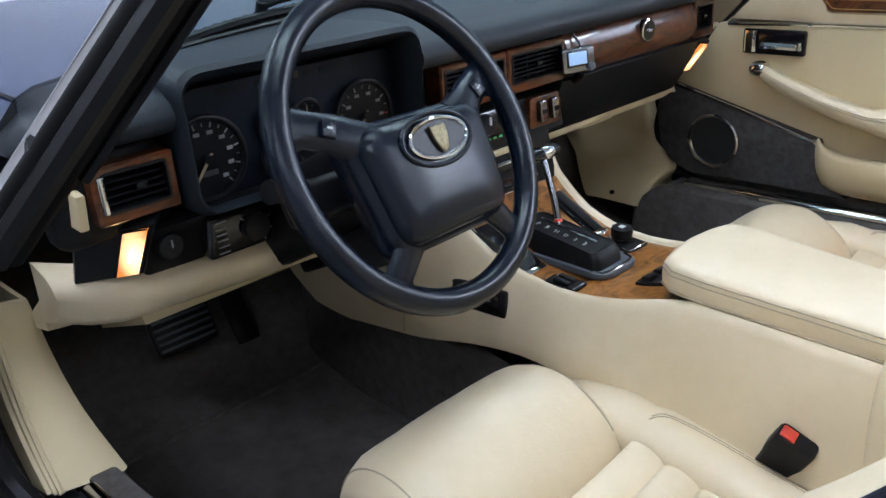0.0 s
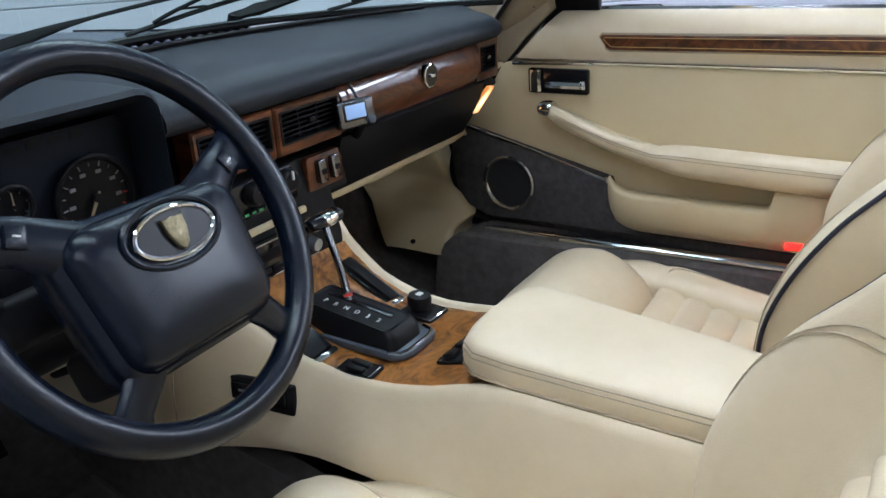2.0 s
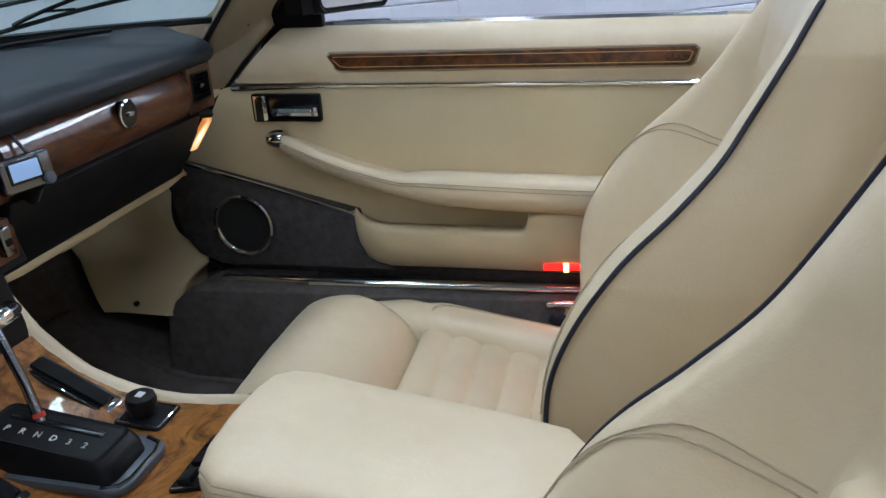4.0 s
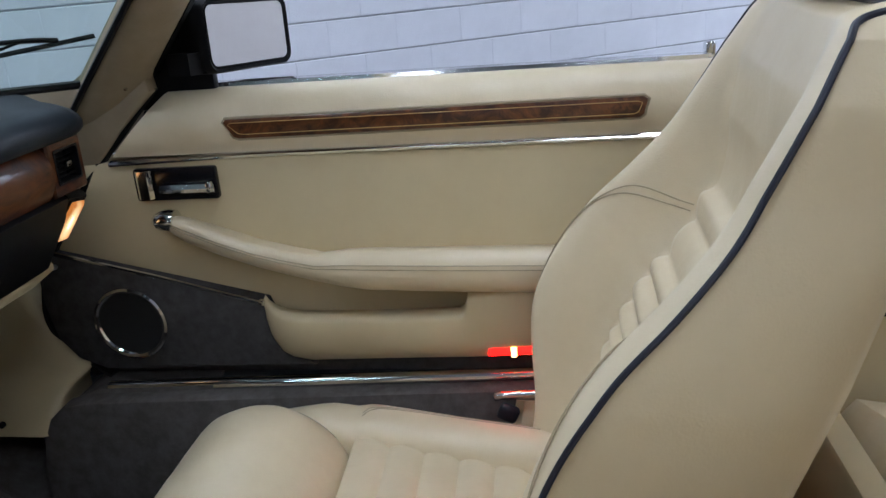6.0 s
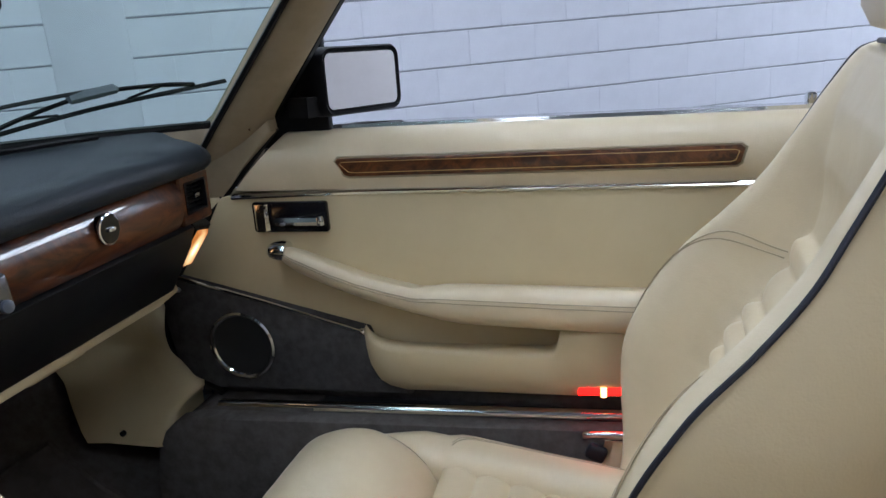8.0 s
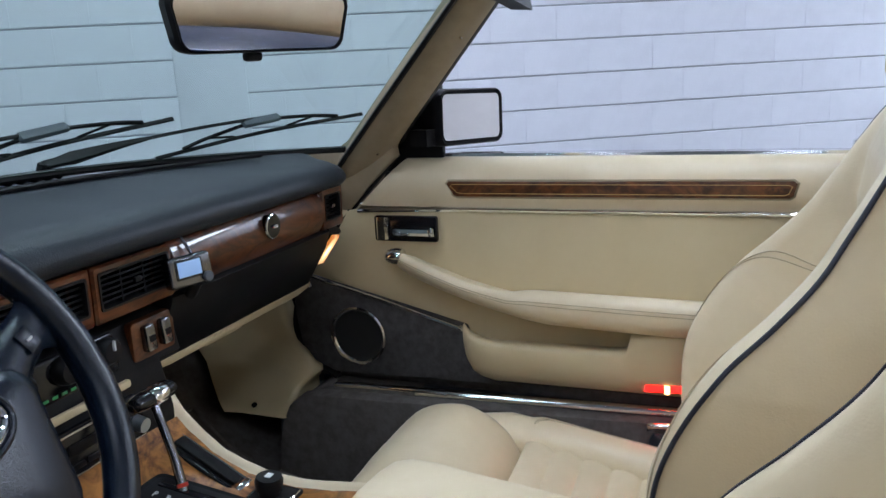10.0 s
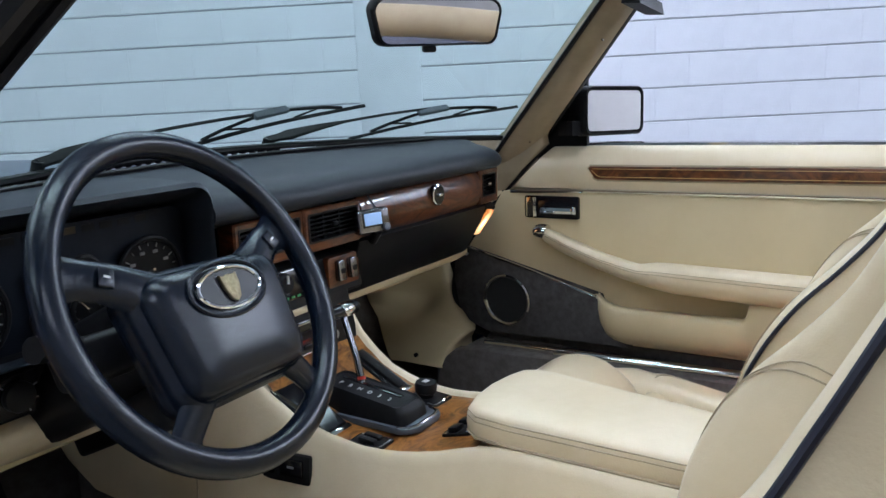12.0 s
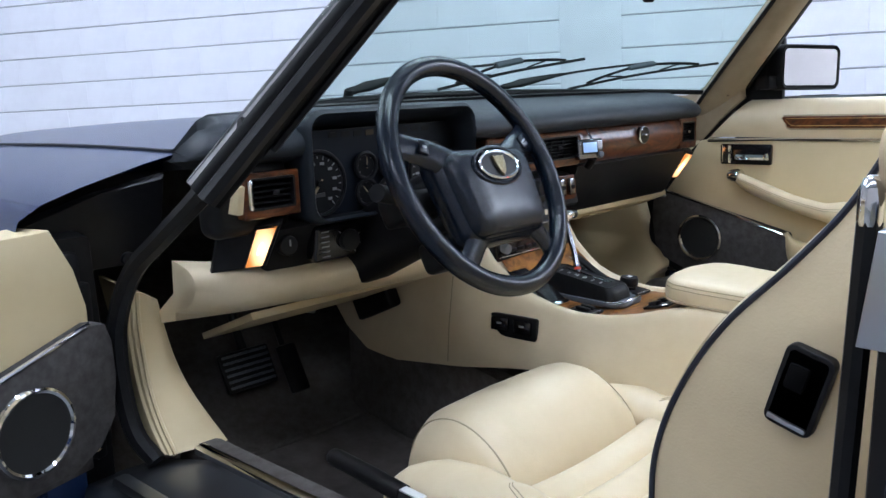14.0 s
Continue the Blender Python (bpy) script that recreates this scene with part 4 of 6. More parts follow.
def centre_stack():
    c = thing("centre_stack", "black heater and radio panel with wood edging", "control panel", at=(-0.02, 0.22, 0.62))
    tilt = pose(0, 0, 0, -8)
    part("stack_housing", slab([(0.252, 0.785), (0.236, 0.780), (0.2235, 0.722), (0.228, 0.716), (0.30, 0.716), (0.31, 0.785)], "x", -0.128, 0.150, 0.004), BLACK, c)
    part("stack_housing", slab([(0.2235, 0.722), (0.205, 0.635), (0.215, 0.60), (0.30, 0.60), (0.30, 0.722)], "x", -0.128, 0.110, 0.004), BLACK, c)
    h = part("heater_panel", bx((-0.040, 0.2285, 0.757), (0.155, 0.010, 0.048), 0.004, 2, tilt), GLOSSBLACK, c, "black heater control panel")
    for kx in (-0.105, -0.045, 0.018):
        kn = part("heater_knob", loft([[(kx + r * math.cos(a), y, 0.764 + r * math.sin(a)) for a in [2 * math.pi * q / 16 for q in range(16)]] for r, y in ((0.017, 0.224), (0.016, 0.214), (0.013, 0.210))]), BLACK, h, "ribbed black knob")
        part("pointer", bx((kx, 0.2085, 0.772), (0.0025, 0.003, 0.012)), WHITE, kn)
    for k in range(9):
        part("green_mark", bx((-0.090 + 0.013 * k, 0.2195, 0.740), (0.007, 0.001, 0.003)), GREENMARK, h)
    part("cream_strip", bx((-0.04, 0.2165, 0.716), (0.165, 0.008, 0.010), 0.003), CREAM_V, c, "cream leather strip")
    r = part("radio", bx((-0.040, 0.209, 0.676), (0.170, 0.012, 0.052), 0.003, 2, tilt), GLOSSBLACK, c, "black slot radio with chrome edging")
    for zc, yy in ((0.699, 0.2055), (0.653, 0.200)):
        part("radio_trim", bx((-0.040, yy, zc), (0.164, 0.003, 0.0022), 0.0008), CHROME, r)
    part("cassette_slot", bx((-0.030, 0.2010, 0.682), (0.085, 0.003, 0.012), 0.001), BLACK, r)
    part("radio_knob", tube([(0.032, 0.205, 0.670), (0.032, 0.190, 0.668)], [0.010, 0.009], 16), STEEL, r)
    part("radio_knob", tube([(-0.110, 0.205, 0.670), (-0.110, 0.190, 0.668)], [0.010, 0.009], 16), STEEL, r)
    for k in range(5):
        part("radio_button", bx((-0.085 + 0.022 * k, 0.1995, 0.663), (0.016, 0.004, 0.006), 0.001), BLACK, r)
    sb = part("switch_plate", slab(rrect(0.103, 0.755, 0.078, 0.050, 0.006), "y", 0.224, 0.24, 0.002), WALNUT, c, "small wood switch plate")
    for kx in (0.088, 0.118):
        rk = part("rocker_switch", bx((kx, 0.220, 0.757), (0.017, 0.012, 0.034), 0.003, 2, pose(0, 0, 0, -6)), GUNMETAL, sb, "dark metal rocker switch")
        part("rocker_mark", bx((kx, 0.2132, 0.757), (0.009, 0.001, 0.008)), BLACK, rk)
    part("stack_veneer", bx((-0.01, 0.204, 0.618), (0.21, 0.012, 0.034), 0.003, 2, pose(0, 0, 0, -25)), BURL, c, "orange burr veneer")


centre_stack()


def display_unit():
    d = thing("display_unit", "small silver clip-on display with lit blue screen", "display", pose(0.149, 0.199, 0.830, -8, 0, -14))
    part("case", bx((0, 0, 0), (0.066, 0.018, 0.040), 0.005, 3), GUNMETAL, d)
    part("screen_frame", bx((-0.004, -0.0092, 0.003), (0.042, 0.002, 0.026), 0.001), GLOSSBLACK, d)
    part("screen", bx((-0.004, -0.0100, 0.003), (0.036, 0.002, 0.020), 0.001), SCREEN, d, "lit blue screen")
    part("aerial_stub", tube([(0.012, 0.002, 0.02), (0.006, 0.012, 0.045)], 0.0022), GUNMETAL, d)
    part("button", disc((0.022, -0.010, -0.013), 0.007, 0.008, 16, "y", 0.002), GREYPLASTIC, d)
    part("mount", tube([(0.01, 0.0, -0.018), (0.012, 0.02, -0.035)], 0.008), BLACK, d)


display_unit()

# ---- steering wheel ----
TILT_W = 27.5
wheel = thing("steering_wheel", "dark blue leather four-spoke steering wheel", "steering wheel", pose(-0.3435, 0.041, 0.839, -TILT_W, 2, 5.5))


def steering_wheel():
    R = 0.1735
    part("rim", tube([(R * math.cos(2 * math.pi * i / 72), 0, R * math.sin(2 * math.pi * i / 72)) for i in range(72)], 0.0150, 14, True), WHEEL, wheel, "leather-wrapped rim")

    def pad_ring(k, y, dz=0.0):
        o = rrect(0, -0.036, 0.198, 0.142, 0.026, 5)
        return [(x * k * (1 + 0.9 * (z + 0.036)), y, -0.036 + (z + 0.036) * k + dz) for x, z in o]
    hub = part("hub_pad", loft([pad_ring(0.86, 0.026), pad_ring(1.0, 0.020), pad_ring(1.03, 0.008), pad_ring(1.02, -0.002), pad_ring(0.96, -0.011), pad_ring(0.925, -0.014), pad_ring(0.915, -0.0135), pad_ring(0.89, -0.021), pad_ring(0.84, -0.028), pad_ring(0.72, -0.033), pad_ring(0.40, -0.036)]), WHEEL, wheel, "padded hub", sharp=55)
    for s in (1, -1):
        secs = []
        for x, z, w, y0, th in ((0.060, 0.004, 0.031, -0.010, 0.030), (0.080, 0.016, 0.028, -0.010, 0.027), (0.102, 0.031, 0.024, -0.008, 0.023), (0.120, 0.041, 0.021, -0.005, 0.019), (0.140, 0.051, 0.021, -0.001, 0.015), (0.155, 0.057, 0.030, 0.0, 0.014), (0.166, 0.060, 0.042, 0.001, 0.012)):
            secs.append([(s * (x - 0.35 * w * math.cos(a) * 0.4), y0 + th / 2 * math.sin(a) + 0.004, z + w * math.cos(a)) for a in [2 * math.pi * q / 12 for q in range(12)]])
        part("spoke", loft(secs), WHEEL, wheel)
        hb = part("horn_button", bx((s * 0.1165, -0.013, 0.040), (0.017, 0.005, 0.020), 0.002, 2, pose(0, 0, 0, 0, s * -24, 0)), WHEEL, wheel, "small horn button")
        part("horn_mark", bx((s * 0.1165, -0.0160, 0.040), (0.006, 0.001, 0.0018), m=pose(0, 0, 0, 0, s * -24, 0)), WHITE, hb)
        secs = []
        for x, z, w, y0, th in ((0.060, -0.085, 0.022, -0.010, 0.022), (0.080, -0.108, 0.0175, -0.006, 0.018), (0.093, -0.122, 0.017, -0.002, 0.016), (0.102, -0.136, 0.024, 0.0, 0.014), (0.109, -0.145, 0.036, 0.001, 0.012)):
            dx, dz = 0.79, 0.61
            secs.append([(s * (x + w * math.cos(a) * dx), y0 + th / 2 * math.sin(a) + 0.004, z + w * math.cos(a) * dz) for a in [2 * math.pi * q / 12 for q in range(12)]])
        part("spoke", loft(secs), WHEEL, wheel)
    part("badge_recess", ring((-0.003, -0.0355, -0.004), 0.047, 0.003, "y", 40, 1.12, 0.60), WHEEL, hub)
    bd = part("badge", slab([(-0.003 + 0.044 * math.cos(2 * math.pi * i / 36), -0.004 + 0.0205 * math.sin(2 * math.pi * i / 36)) for i in range(36)], "y", -0.0385, -0.032), ENAMEL, hub, "oval black badge with chrome rim")
    part("badge_rim", ring((-0.003, -0.0385, -0.004), 0.044, 0.0024, "y", 40, 1.0, 0.466), CHROME, bd)
    part("badge_emblem", slab([(-0.003 + x, -0.004 + z) for x, z in ((-0.012, 0.013), (-0.006, 0.010), (0, 0.013), (0.006, 0.010), (0.012, 0.013), (0.011, 0.0), (0.006, -0.013), (0.0, -0.017), (-0.006, -0.013), (-0.011, 0.0))], "y", -0.043, -0.038, 0.0015), GOLD, bd, "pale gold emblem")
    col = part("column_shroud", loft([[(x * k, y, z * k - 0.012) for x, z in rrect(0, 0, 0.10, 0.10, 0.03)] for k, y in ((0.7, 0.025), (0.95, 0.04), (1.05, 0.10), (1.1, 0.20), (1.1, 0.28))]), BLACK, wheel, "black steering column shroud")
    part("stalk_block", bx((-0.085, 0.075, -0.015), (0.09, 0.045, 0.045), 0.010, 3), BLACK, col)
    st = part("stalk", tube([(-0.06, 0.075, -0.01), (-0.12, 0.062, 0.0), (-0.165, 0.05, 0.006)], [0.010, 0.011, 0.013], 10), BLACK, col, "black control stalk")
    for k in range(2):
        part("stalk_mark", bx((-0.140 + 0.014 * k, 0.044, 0.006), (0.006, 0.001, 0.004)), WHITE, st)
    part("stalk", tube([(0.06, 0.075, -0.01), (0.12, 0.062, 0.0), (0.155, 0.05, 0.006)], [0.010, 0.011, 0.012], 10), BLACK, col, "black control stalk")
    part("ignition_lock", tube([(0.055, 0.11, -0.03), (0.10, 0.09, -0.035)], [0.016, 0.014], 12), BLACK, col)
    part("key_ring_tab", bx((-0.03, 0.09, -0.085), (0.05, 0.07, 0.05), 0.012, 3), BLACK, col)


steering_wheel()

# ---- console ----
console = thing("centre_console", "cream leather centre console with orange burr walnut top", "centre console", at=(0, 0, 0.25))


def console_top(y):
    return table([(-0.80, 0.630), (-0.19, 0.630), (-0.14, 0.618), (-0.08, 0.597), (-0.02, 0.584), (0.04, 0.580), (0.10, 0.588), (0.15, 0.607), (0.20, 0.645), (0.235, 0.70), (0.26, 0.735), (0.5, 0.74)], y)


def console_body():
    rings = []
    for i in range(49):
        y = -0.80 + 1.42 * i / 48
        top = console_top(y)
        bot = table([(-0.80, 0.26), (-0.20, 0.40), (-0.05, 0.475), (0.05, 0.478), (0.15, 0.465), (0.30, 0.445), (0.42, 0.428), (0.50, 0.435), (0.56, 0.475), (0.62, 0.55)], y)
        hw = table([(-0.80, 0.122), (0.10, 0.122), (0.16, 0.130), (0.20, 0.143), (0.25, 0.155), (0.40, 0.160), (0.62, 0.175)], y)
        if y > 0.30:
            top = lerp(top, 0.62, (y - 0.30) / 0.32)
        half = [(hw + 0.034, bot), (hw + 0.036, lerp(bot, top, 0.15)), (hw + 0.028, lerp(bot, top, 0.4)), (hw + 0.014, lerp(bot, top, 0.7)), (hw + 0.004, top - 0.016), (hw - 0.001, top - 0.005), (hw - 0.008, top), (hw - 0.015, top - 0.004), (hw - 0.019, top - 0.012)]
        slim = hw - min(hw, table([(-0.80, 0.0), (-0.44, 0.010), (-0.36, 0.024), (-0.21, 0.056), (-0.14, 0.072), (-0.05, 0.122)], y))      # the lid narrows towards the tail
        rings.append([(-x, y, z) for x, z in half] + [(x - slim, y, z) for x, z in half[::-1]])
    part("console_body", loft(rings), CREAM, console, "cream leather console sides", sharp=70)
    for s in (1, -1):
        part("side_carpet", slab([(-0.55, 0.22), (-0.55, 0.30), (0.1, 0.42), (0.62, 0.50), (0.62, 0.22)], "x", s * 0.120, s * 0.155), CARPET, console, "charcoal carpet on the tunnel")
        part("console_seam", tube([(s * (0.166 + 0.034), 0.265, 0.462), (s * (0.166 + 0.028), 0.265, 0.53), (s * (0.166 + 0.014), 0.265, 0.62)], 0.0012, 6), SEAM, console)
    v = part("console_veneer", loft([[(x, y, console_top(y) - 0.0075 + (0.003 if abs(x) < 0.111 else 0)) for x in (-0.1135, -0.111, -0.05, 0, 0.05, 0.111, 0.1135)] for y in [lerp(-0.135, 0.205, k / 20) for k in range(21)]], False, False), BURL, console, "orange burr walnut console top")
    return v


console_body()


def zc(y):
    return console_top(y) - 0.004


def console_items():
    def plate(y):
        return math.degrees(math.atan2(zc(y + 0.02) - zc(y - 0.02), 0.04))
    sh = thing("gear_shifter", "black automatic gear gate with chrome lever", "gear lever", at=(-0.025, 0.06, 0.585))
    # grey instead of black: the light on the plate's top is in the colour
    part("base_plate", slab(rrect(-0.020, 0.076, 0.088, 0.180, 0.020, 6), "z", 0.580, 0.589, 0.003), GREYPLASTIC, sh, "black base plate, its lit top put in as grey")
    part("chrome_lip", tube([(x, y, 0.588) for x, y in [(-0.061, 0.012), (-0.055, -0.004), (-0.042, -0.009), (0.0, -0.009), (0.015, -0.004), (0.021, 0.012)]], 0.003, 6), GUNMETAL, sh)
    g = part("gate", loft([[(-0.025 + x, y, 0.588) for x, y in rrect(0, 0.078, 0.066, 0.152, 0.012)], [(-0.025 + x, y, 0.606 + 0.06 * (y - 0.072)) for x, y in rrect(0, 0.079, 0.064, 0.149, 0.012)],
                            [(-0.025 + x, y, 0.616 + 0.12 * (y - 0.072)) for x, y in rrect(0, 0.081, 0.060, 0.142, 0.010)], [(-0.025 + x, y, 0.619 + 0.12 * (y - 0.072)) for x, y in rrect(0, 0.082, 0.057, 0.137, 0.010)], [(-0.025 + x, y, 0.617 + 0.12 * (y - 0.072)) for x, y in rrect(0, 0.083, 0.051, 0.128, 0.009)], [(-0.025 + x, y, 0.617 + 0.12 * (y - 0.072)) for x, y in rrect(0, 0.084, 0.050, 0.126, 0.009)]]), BLACK, sh, "black raised gear gate")
    part("gate_slot", bx((-0.014, 0.086, 0.6185), (0.009, 0.104, 0.003), 0.001, 2, pose(0, 0, 0, 7)), GLOSSBLACK, g)
    for k, ch in enumerate("PRND32"):
        cu = bpy.data.curves.new("letter", "FONT")
        cu.body, cu.size, cu.extrude, cu.align_x, cu.align_y = ch, 0.0105, 0.0003, "CENTER", "CENTER"
        tmp = bpy.data.objects.new("letter", cu)
        me = bpy.data.meshes.new_from_object(tmp)
        me.materials.clear()
        me.materials.append(WHITE)
        bpy.data.objects.remove(tmp)
        y = 0.128 - 0.0172 * k
        lt = new("gate_letter", me)
        lt.parent = g
        lt.location = Vector((-0.034, y, 0.6180 + 0.12 * (y - 0.072))) - ORIGIN[sh.name]
        lt.rotation_euler = (radians(7), 0, radians(-90))
    part("lever", tube([(-0.014, 0.104, 0.612), (-0.004, 0.122, 0.655), (0.010, 0.155, 0.714)], [0.0062, 0.0055, 0.0050], 10), GUNMETAL, sh, "dark chrome gear lever")
    part("red_collar", tube([(-0.0110, 0.1085, 0.624), (-0.0100, 0.1100, 0.628)], 0.0064, 10), REDMARK, sh)
    kn = part("knob", loft([[(x + 0.014, 0.157 + 0.013 * k * math.cos(a), 0.718 + 0.010 * k * math.sin(a)) for a in [2 * math.pi * q / 14 for q in range(14)]] for x, k in ((-0.036, 0.35), (-0.033, 0.8), (-0.022, 1.0), (0.004, 0.95), (0.022, 1.05), (0.029, 0.8), (0.031, 0.3))]), GLOSSBLACK, sh, "black and chrome T-handle")
    part("knob_cap", loft([[(x + 0.014, 0.157 + 0.0135 * k * math.cos(a), 0.718 + 0.0105 * k * math.sin(a)) for a in [2 * math.pi * q / 14 for q in range(14)]] for x, k in ((-0.010, 0.98), (-0.008, 1.06), (0.012, 1.06), (0.014, 0.98))]), CHROME, kn)

    def inset(name, label, cx, cy, w, l, rz=0.0, lidded=False):
        t = thing(name, label, "switch", pose(cx, cy, zc(cy), plate(cy), 0, rz))
        part("frame", slab(rrect(0, 0, w, l, 0.004), "z", 0.0, 0.0045, 0.0012), BLACK, t)
        part("frame_line", tube([(x, y, 0.0045) for x, y in rrect(0, 0, w - 0.006, l - 0.006, 0.003, 2)], 0.0009, 5, True), CHROME, t)
        return t
    a = inset("ashtray", "black ashtray with chrome hinged lid", -0.094, 0.140, 0.046, 0.125)
    part("ash_lid", loft([[(-0.020, y, z) for y, z in ((-0.055, 0.004), (-0.05, 0.010), (0.0, 0.014), (0.05, 0.009), (0.055, 0.004))], [(0.020, y, z) for y, z in ((-0.055, 0.004), (-0.05, 0.010), (0.0, 0.014), (0.05, 0.009), (0.055, 0.004))]], True), GLOSSBLACK, a, "gloss black lid")
    part("ash_pull", bx((0, -0.058, 0.008), (0.042, 0.010, 0.010), 0.003), CHROME, a, "chrome pull")
    s1 = inset("window_switch", "black window switch pack with chrome lining", -0.096, 0.030, 0.034, 0.054, 3)
    for x in (-0.007, 0.007):
        part("rocker", bx((x, 0, 0.007), (0.010, 0.026, 0.007), 0.002, 2, pose(0, 0, 0, 6)), BLACK, s1)
    s2 = inset("window_switch", "black window switch pack with chrome lining", 0.078, 0.145, 0.034, 0.125)
    part("rocker", bx((0, 0.0, 0.006), (0.018, 0.095, 0.007), 0.002), BLACK, s2)
    part("tray_end", bx((0, -0.056, 0.006), (0.028, 0.008, 0.007), 0.002), CHROME, s2)
    s3 = inset("seat_switch", "black seat switch pack beside armrest", -0.012, -0.080, 0.085, 0.050)
    for x in (-0.028, 0.0, 0.028):
        part("rocker", bx((x, 0.008, 0.007), (0.018, 0.016, 0.008), 0.002), BLACK, s3)
    lg = inset("cigar_lighter", "round black cigar lighter on square plate", 0.070, 0.045, 0.048, 0.056)
    part("lighter_body", loft([[(r * math.cos(a), 0.006 + r * math.sin(a), z) for a in [2 * math.pi * q / 20 for q in range(20)]] for r, z in ((0.0135, 0.003), (0.013, 0.010), (0.0165, 0.012), (0.0172, 0.022), (0.0155, 0.027), (0.010, 0.0275))]), BLACK, lg, "black lighter knob")
    part("lighter_symbol", bx((0, 0.006, 0.0283), (0.010, 0.008, 0.0006)), WHITE, lg)
    # switch panel on the console's side
    sw = thing("side_switch_panel", "black switch panel on cream console side", "switch panel", pose(-0.1520, 0.148, 0.541, 0, 6, 8))
    part("plate", bx((0, 0, 0), (0.010, 0.106, 0.042), 0.004), BLACK, sw)
    for y in (-0.025, 0.022):
        part("rocker", bx((-0.006, y, 0.002), (0.006, 0.036, 0.024), 0.002), GLOSSBLACK, sw)
        part("rocker_mark", bx((-0.0095, y, 0.004), (0.001, 0.010, 0.003)), DIALWHITE, sw)
    fb = thing("fuse_cover", "black access cover on cream console side", "cover", pose(-0.205, 0.462, 0.550, -25, 0, 6))
    part("cover_plate", bx((0, 0, 0), (0.035, 0.105, 0.062), 0.008, 3), BLACK, fb)


console_items()

armrest = thing("armrest", "cream leather stitched console armrest lid", "armrest", at=(0, -0.40, 0.60))


def armrest_lid():
    o = [(-0.02, -0.112), (0.030, -0.114), (0.060, -0.120), (0.073, -0.136), (0.073, -0.165), (0.062, -0.21), (0.030, -0.37), (0.014, -0.425), (-0.006, -0.440), (-0.10, -0.444), (-0.117, -0.43), (-0.117, -0.19), (-0.112, -0.142), (-0.096, -0.122), (-0.065, -0.114)]
    cx, cy = -0.025, -0.28

    def rg(k, z, dz=0.0):
        return [(cx + (x - cx) * k, cy + (y - cy) * (1 - (1 - k) * 0.45), z + dz - 0.06 * max(0.0, x + 0.02)) for x, y in o]
    part("lid", loft([rg(0.97, 0.626), rg(1.0, 0.630), rg(1.01, 0.640), rg(1.005, 0.650), rg(0.985, 0.6575), rg(0.955, 0.6610), rg(0.90, 0.6635), rg(0.70, 0.6655), rg(0.35, 0.666)]), CREAM, armrest, "cream padded armrest lid", sharp=60)
    for k, z in ((1.0055, 0.6495), (0.992, 0.6555)):
        part("stitch_line", tube(rg(k, z), 0.0009, 5, True), SEAM, armrest, "stitched seam")
    # a darker line drawn as the shade under the lid's edge
    part("lid_gap_shade", tube(rg(0.998, 0.629), 0.0022, 5, True), SEAM, armrest)


armrest_lid()

buckle = thing("seat_belt_buckle", "black seat belt buckle with red release button", "buckle", pose(-0.150, -0.318, 0.500, 26, -12, 4))
part("body", loft([[(x * k, y * k, z) for x, y in rrect(0, 0, 0.024, 0.046, 0.006)] for k, z in ((0.75, -0.075), (0.85, -0.02), (1.0, 0.0), (1.0, 0.026), (0.94, 0.029))]), BLACK, buckle)
part("release_button", bx((0, 0.011, 0.0285), (0.016, 0.017, 0.005), 0.0015), REDBUTTON, buckle, "red release button")
part("stalk", tube([(0, 0, -0.07), (0, -0.01, -0.20)], 0.012), BLACK, buckle)


# ---- pedals ----
def pedals():
    b = thing("brake_pedal", "wide ribbed black brake pedal", "pedal", pose(-0.376, 0.685, 0.395, -28, 0, 0))
    part("pad", bx((0, 0, 0), (0.118, 0.016, 0.085), 0.006), RUBBER, b)
    for k in range(6):
        part("rib", bx((0, -0.009, -0.032 + 0.013 * k), (0.106, 0.005, 0.005), 0.001), GREYPLASTIC, b)
    part("pedal_arm", tube([(0.01, 0.01, 0.0), (0.02, 0.03, 0.10), (0.02, 0.0, 0.25)], 0.010), BLACK, b)
    a = thing("accelerator_pedal", "black accelerator pedal hanging on arm", "pedal", pose(-0.255, 0.70, 0.36, -30, 0, 0))
    part("pad", bx((0, 0, 0), (0.046, 0.014, 0.11), 0.005), RUBBER, a)
    part("pedal_arm", tube([(0.0, 0.01, 0.03), (0.02, 0.04, 0.12), (0.02, 0.02, 0.24)], 0.007), BLACK, a)
    h = thing("bonnet_release", "small metal release handle under dashboard", "handle", pose(-0.345, 0.50, 0.555))
    part("grip", tube([(-0.012, 0, 0), (0.012, -0.01, -0.006)], 0.007), STEEL, h)
    part("bracket", tube([(0, 0, 0), (0.0, 0.03, 0.06)], 0.004), BLACK, h)


pedals()

# ---- seats ----
BACK = [(-0.378, 0.40), (-0.393, 0.49), (-0.391, 0.59), (-0.396, 0.65), (-0.417, 0.71), (-0.452, 0.77), (-0.495, 0.82), (-0.530, 0.866), (-0.553, 0.91), (-0.579, 0.965), (-0.596, 1.000), (-0.606, 1.012), (-0.632, 1.018)]


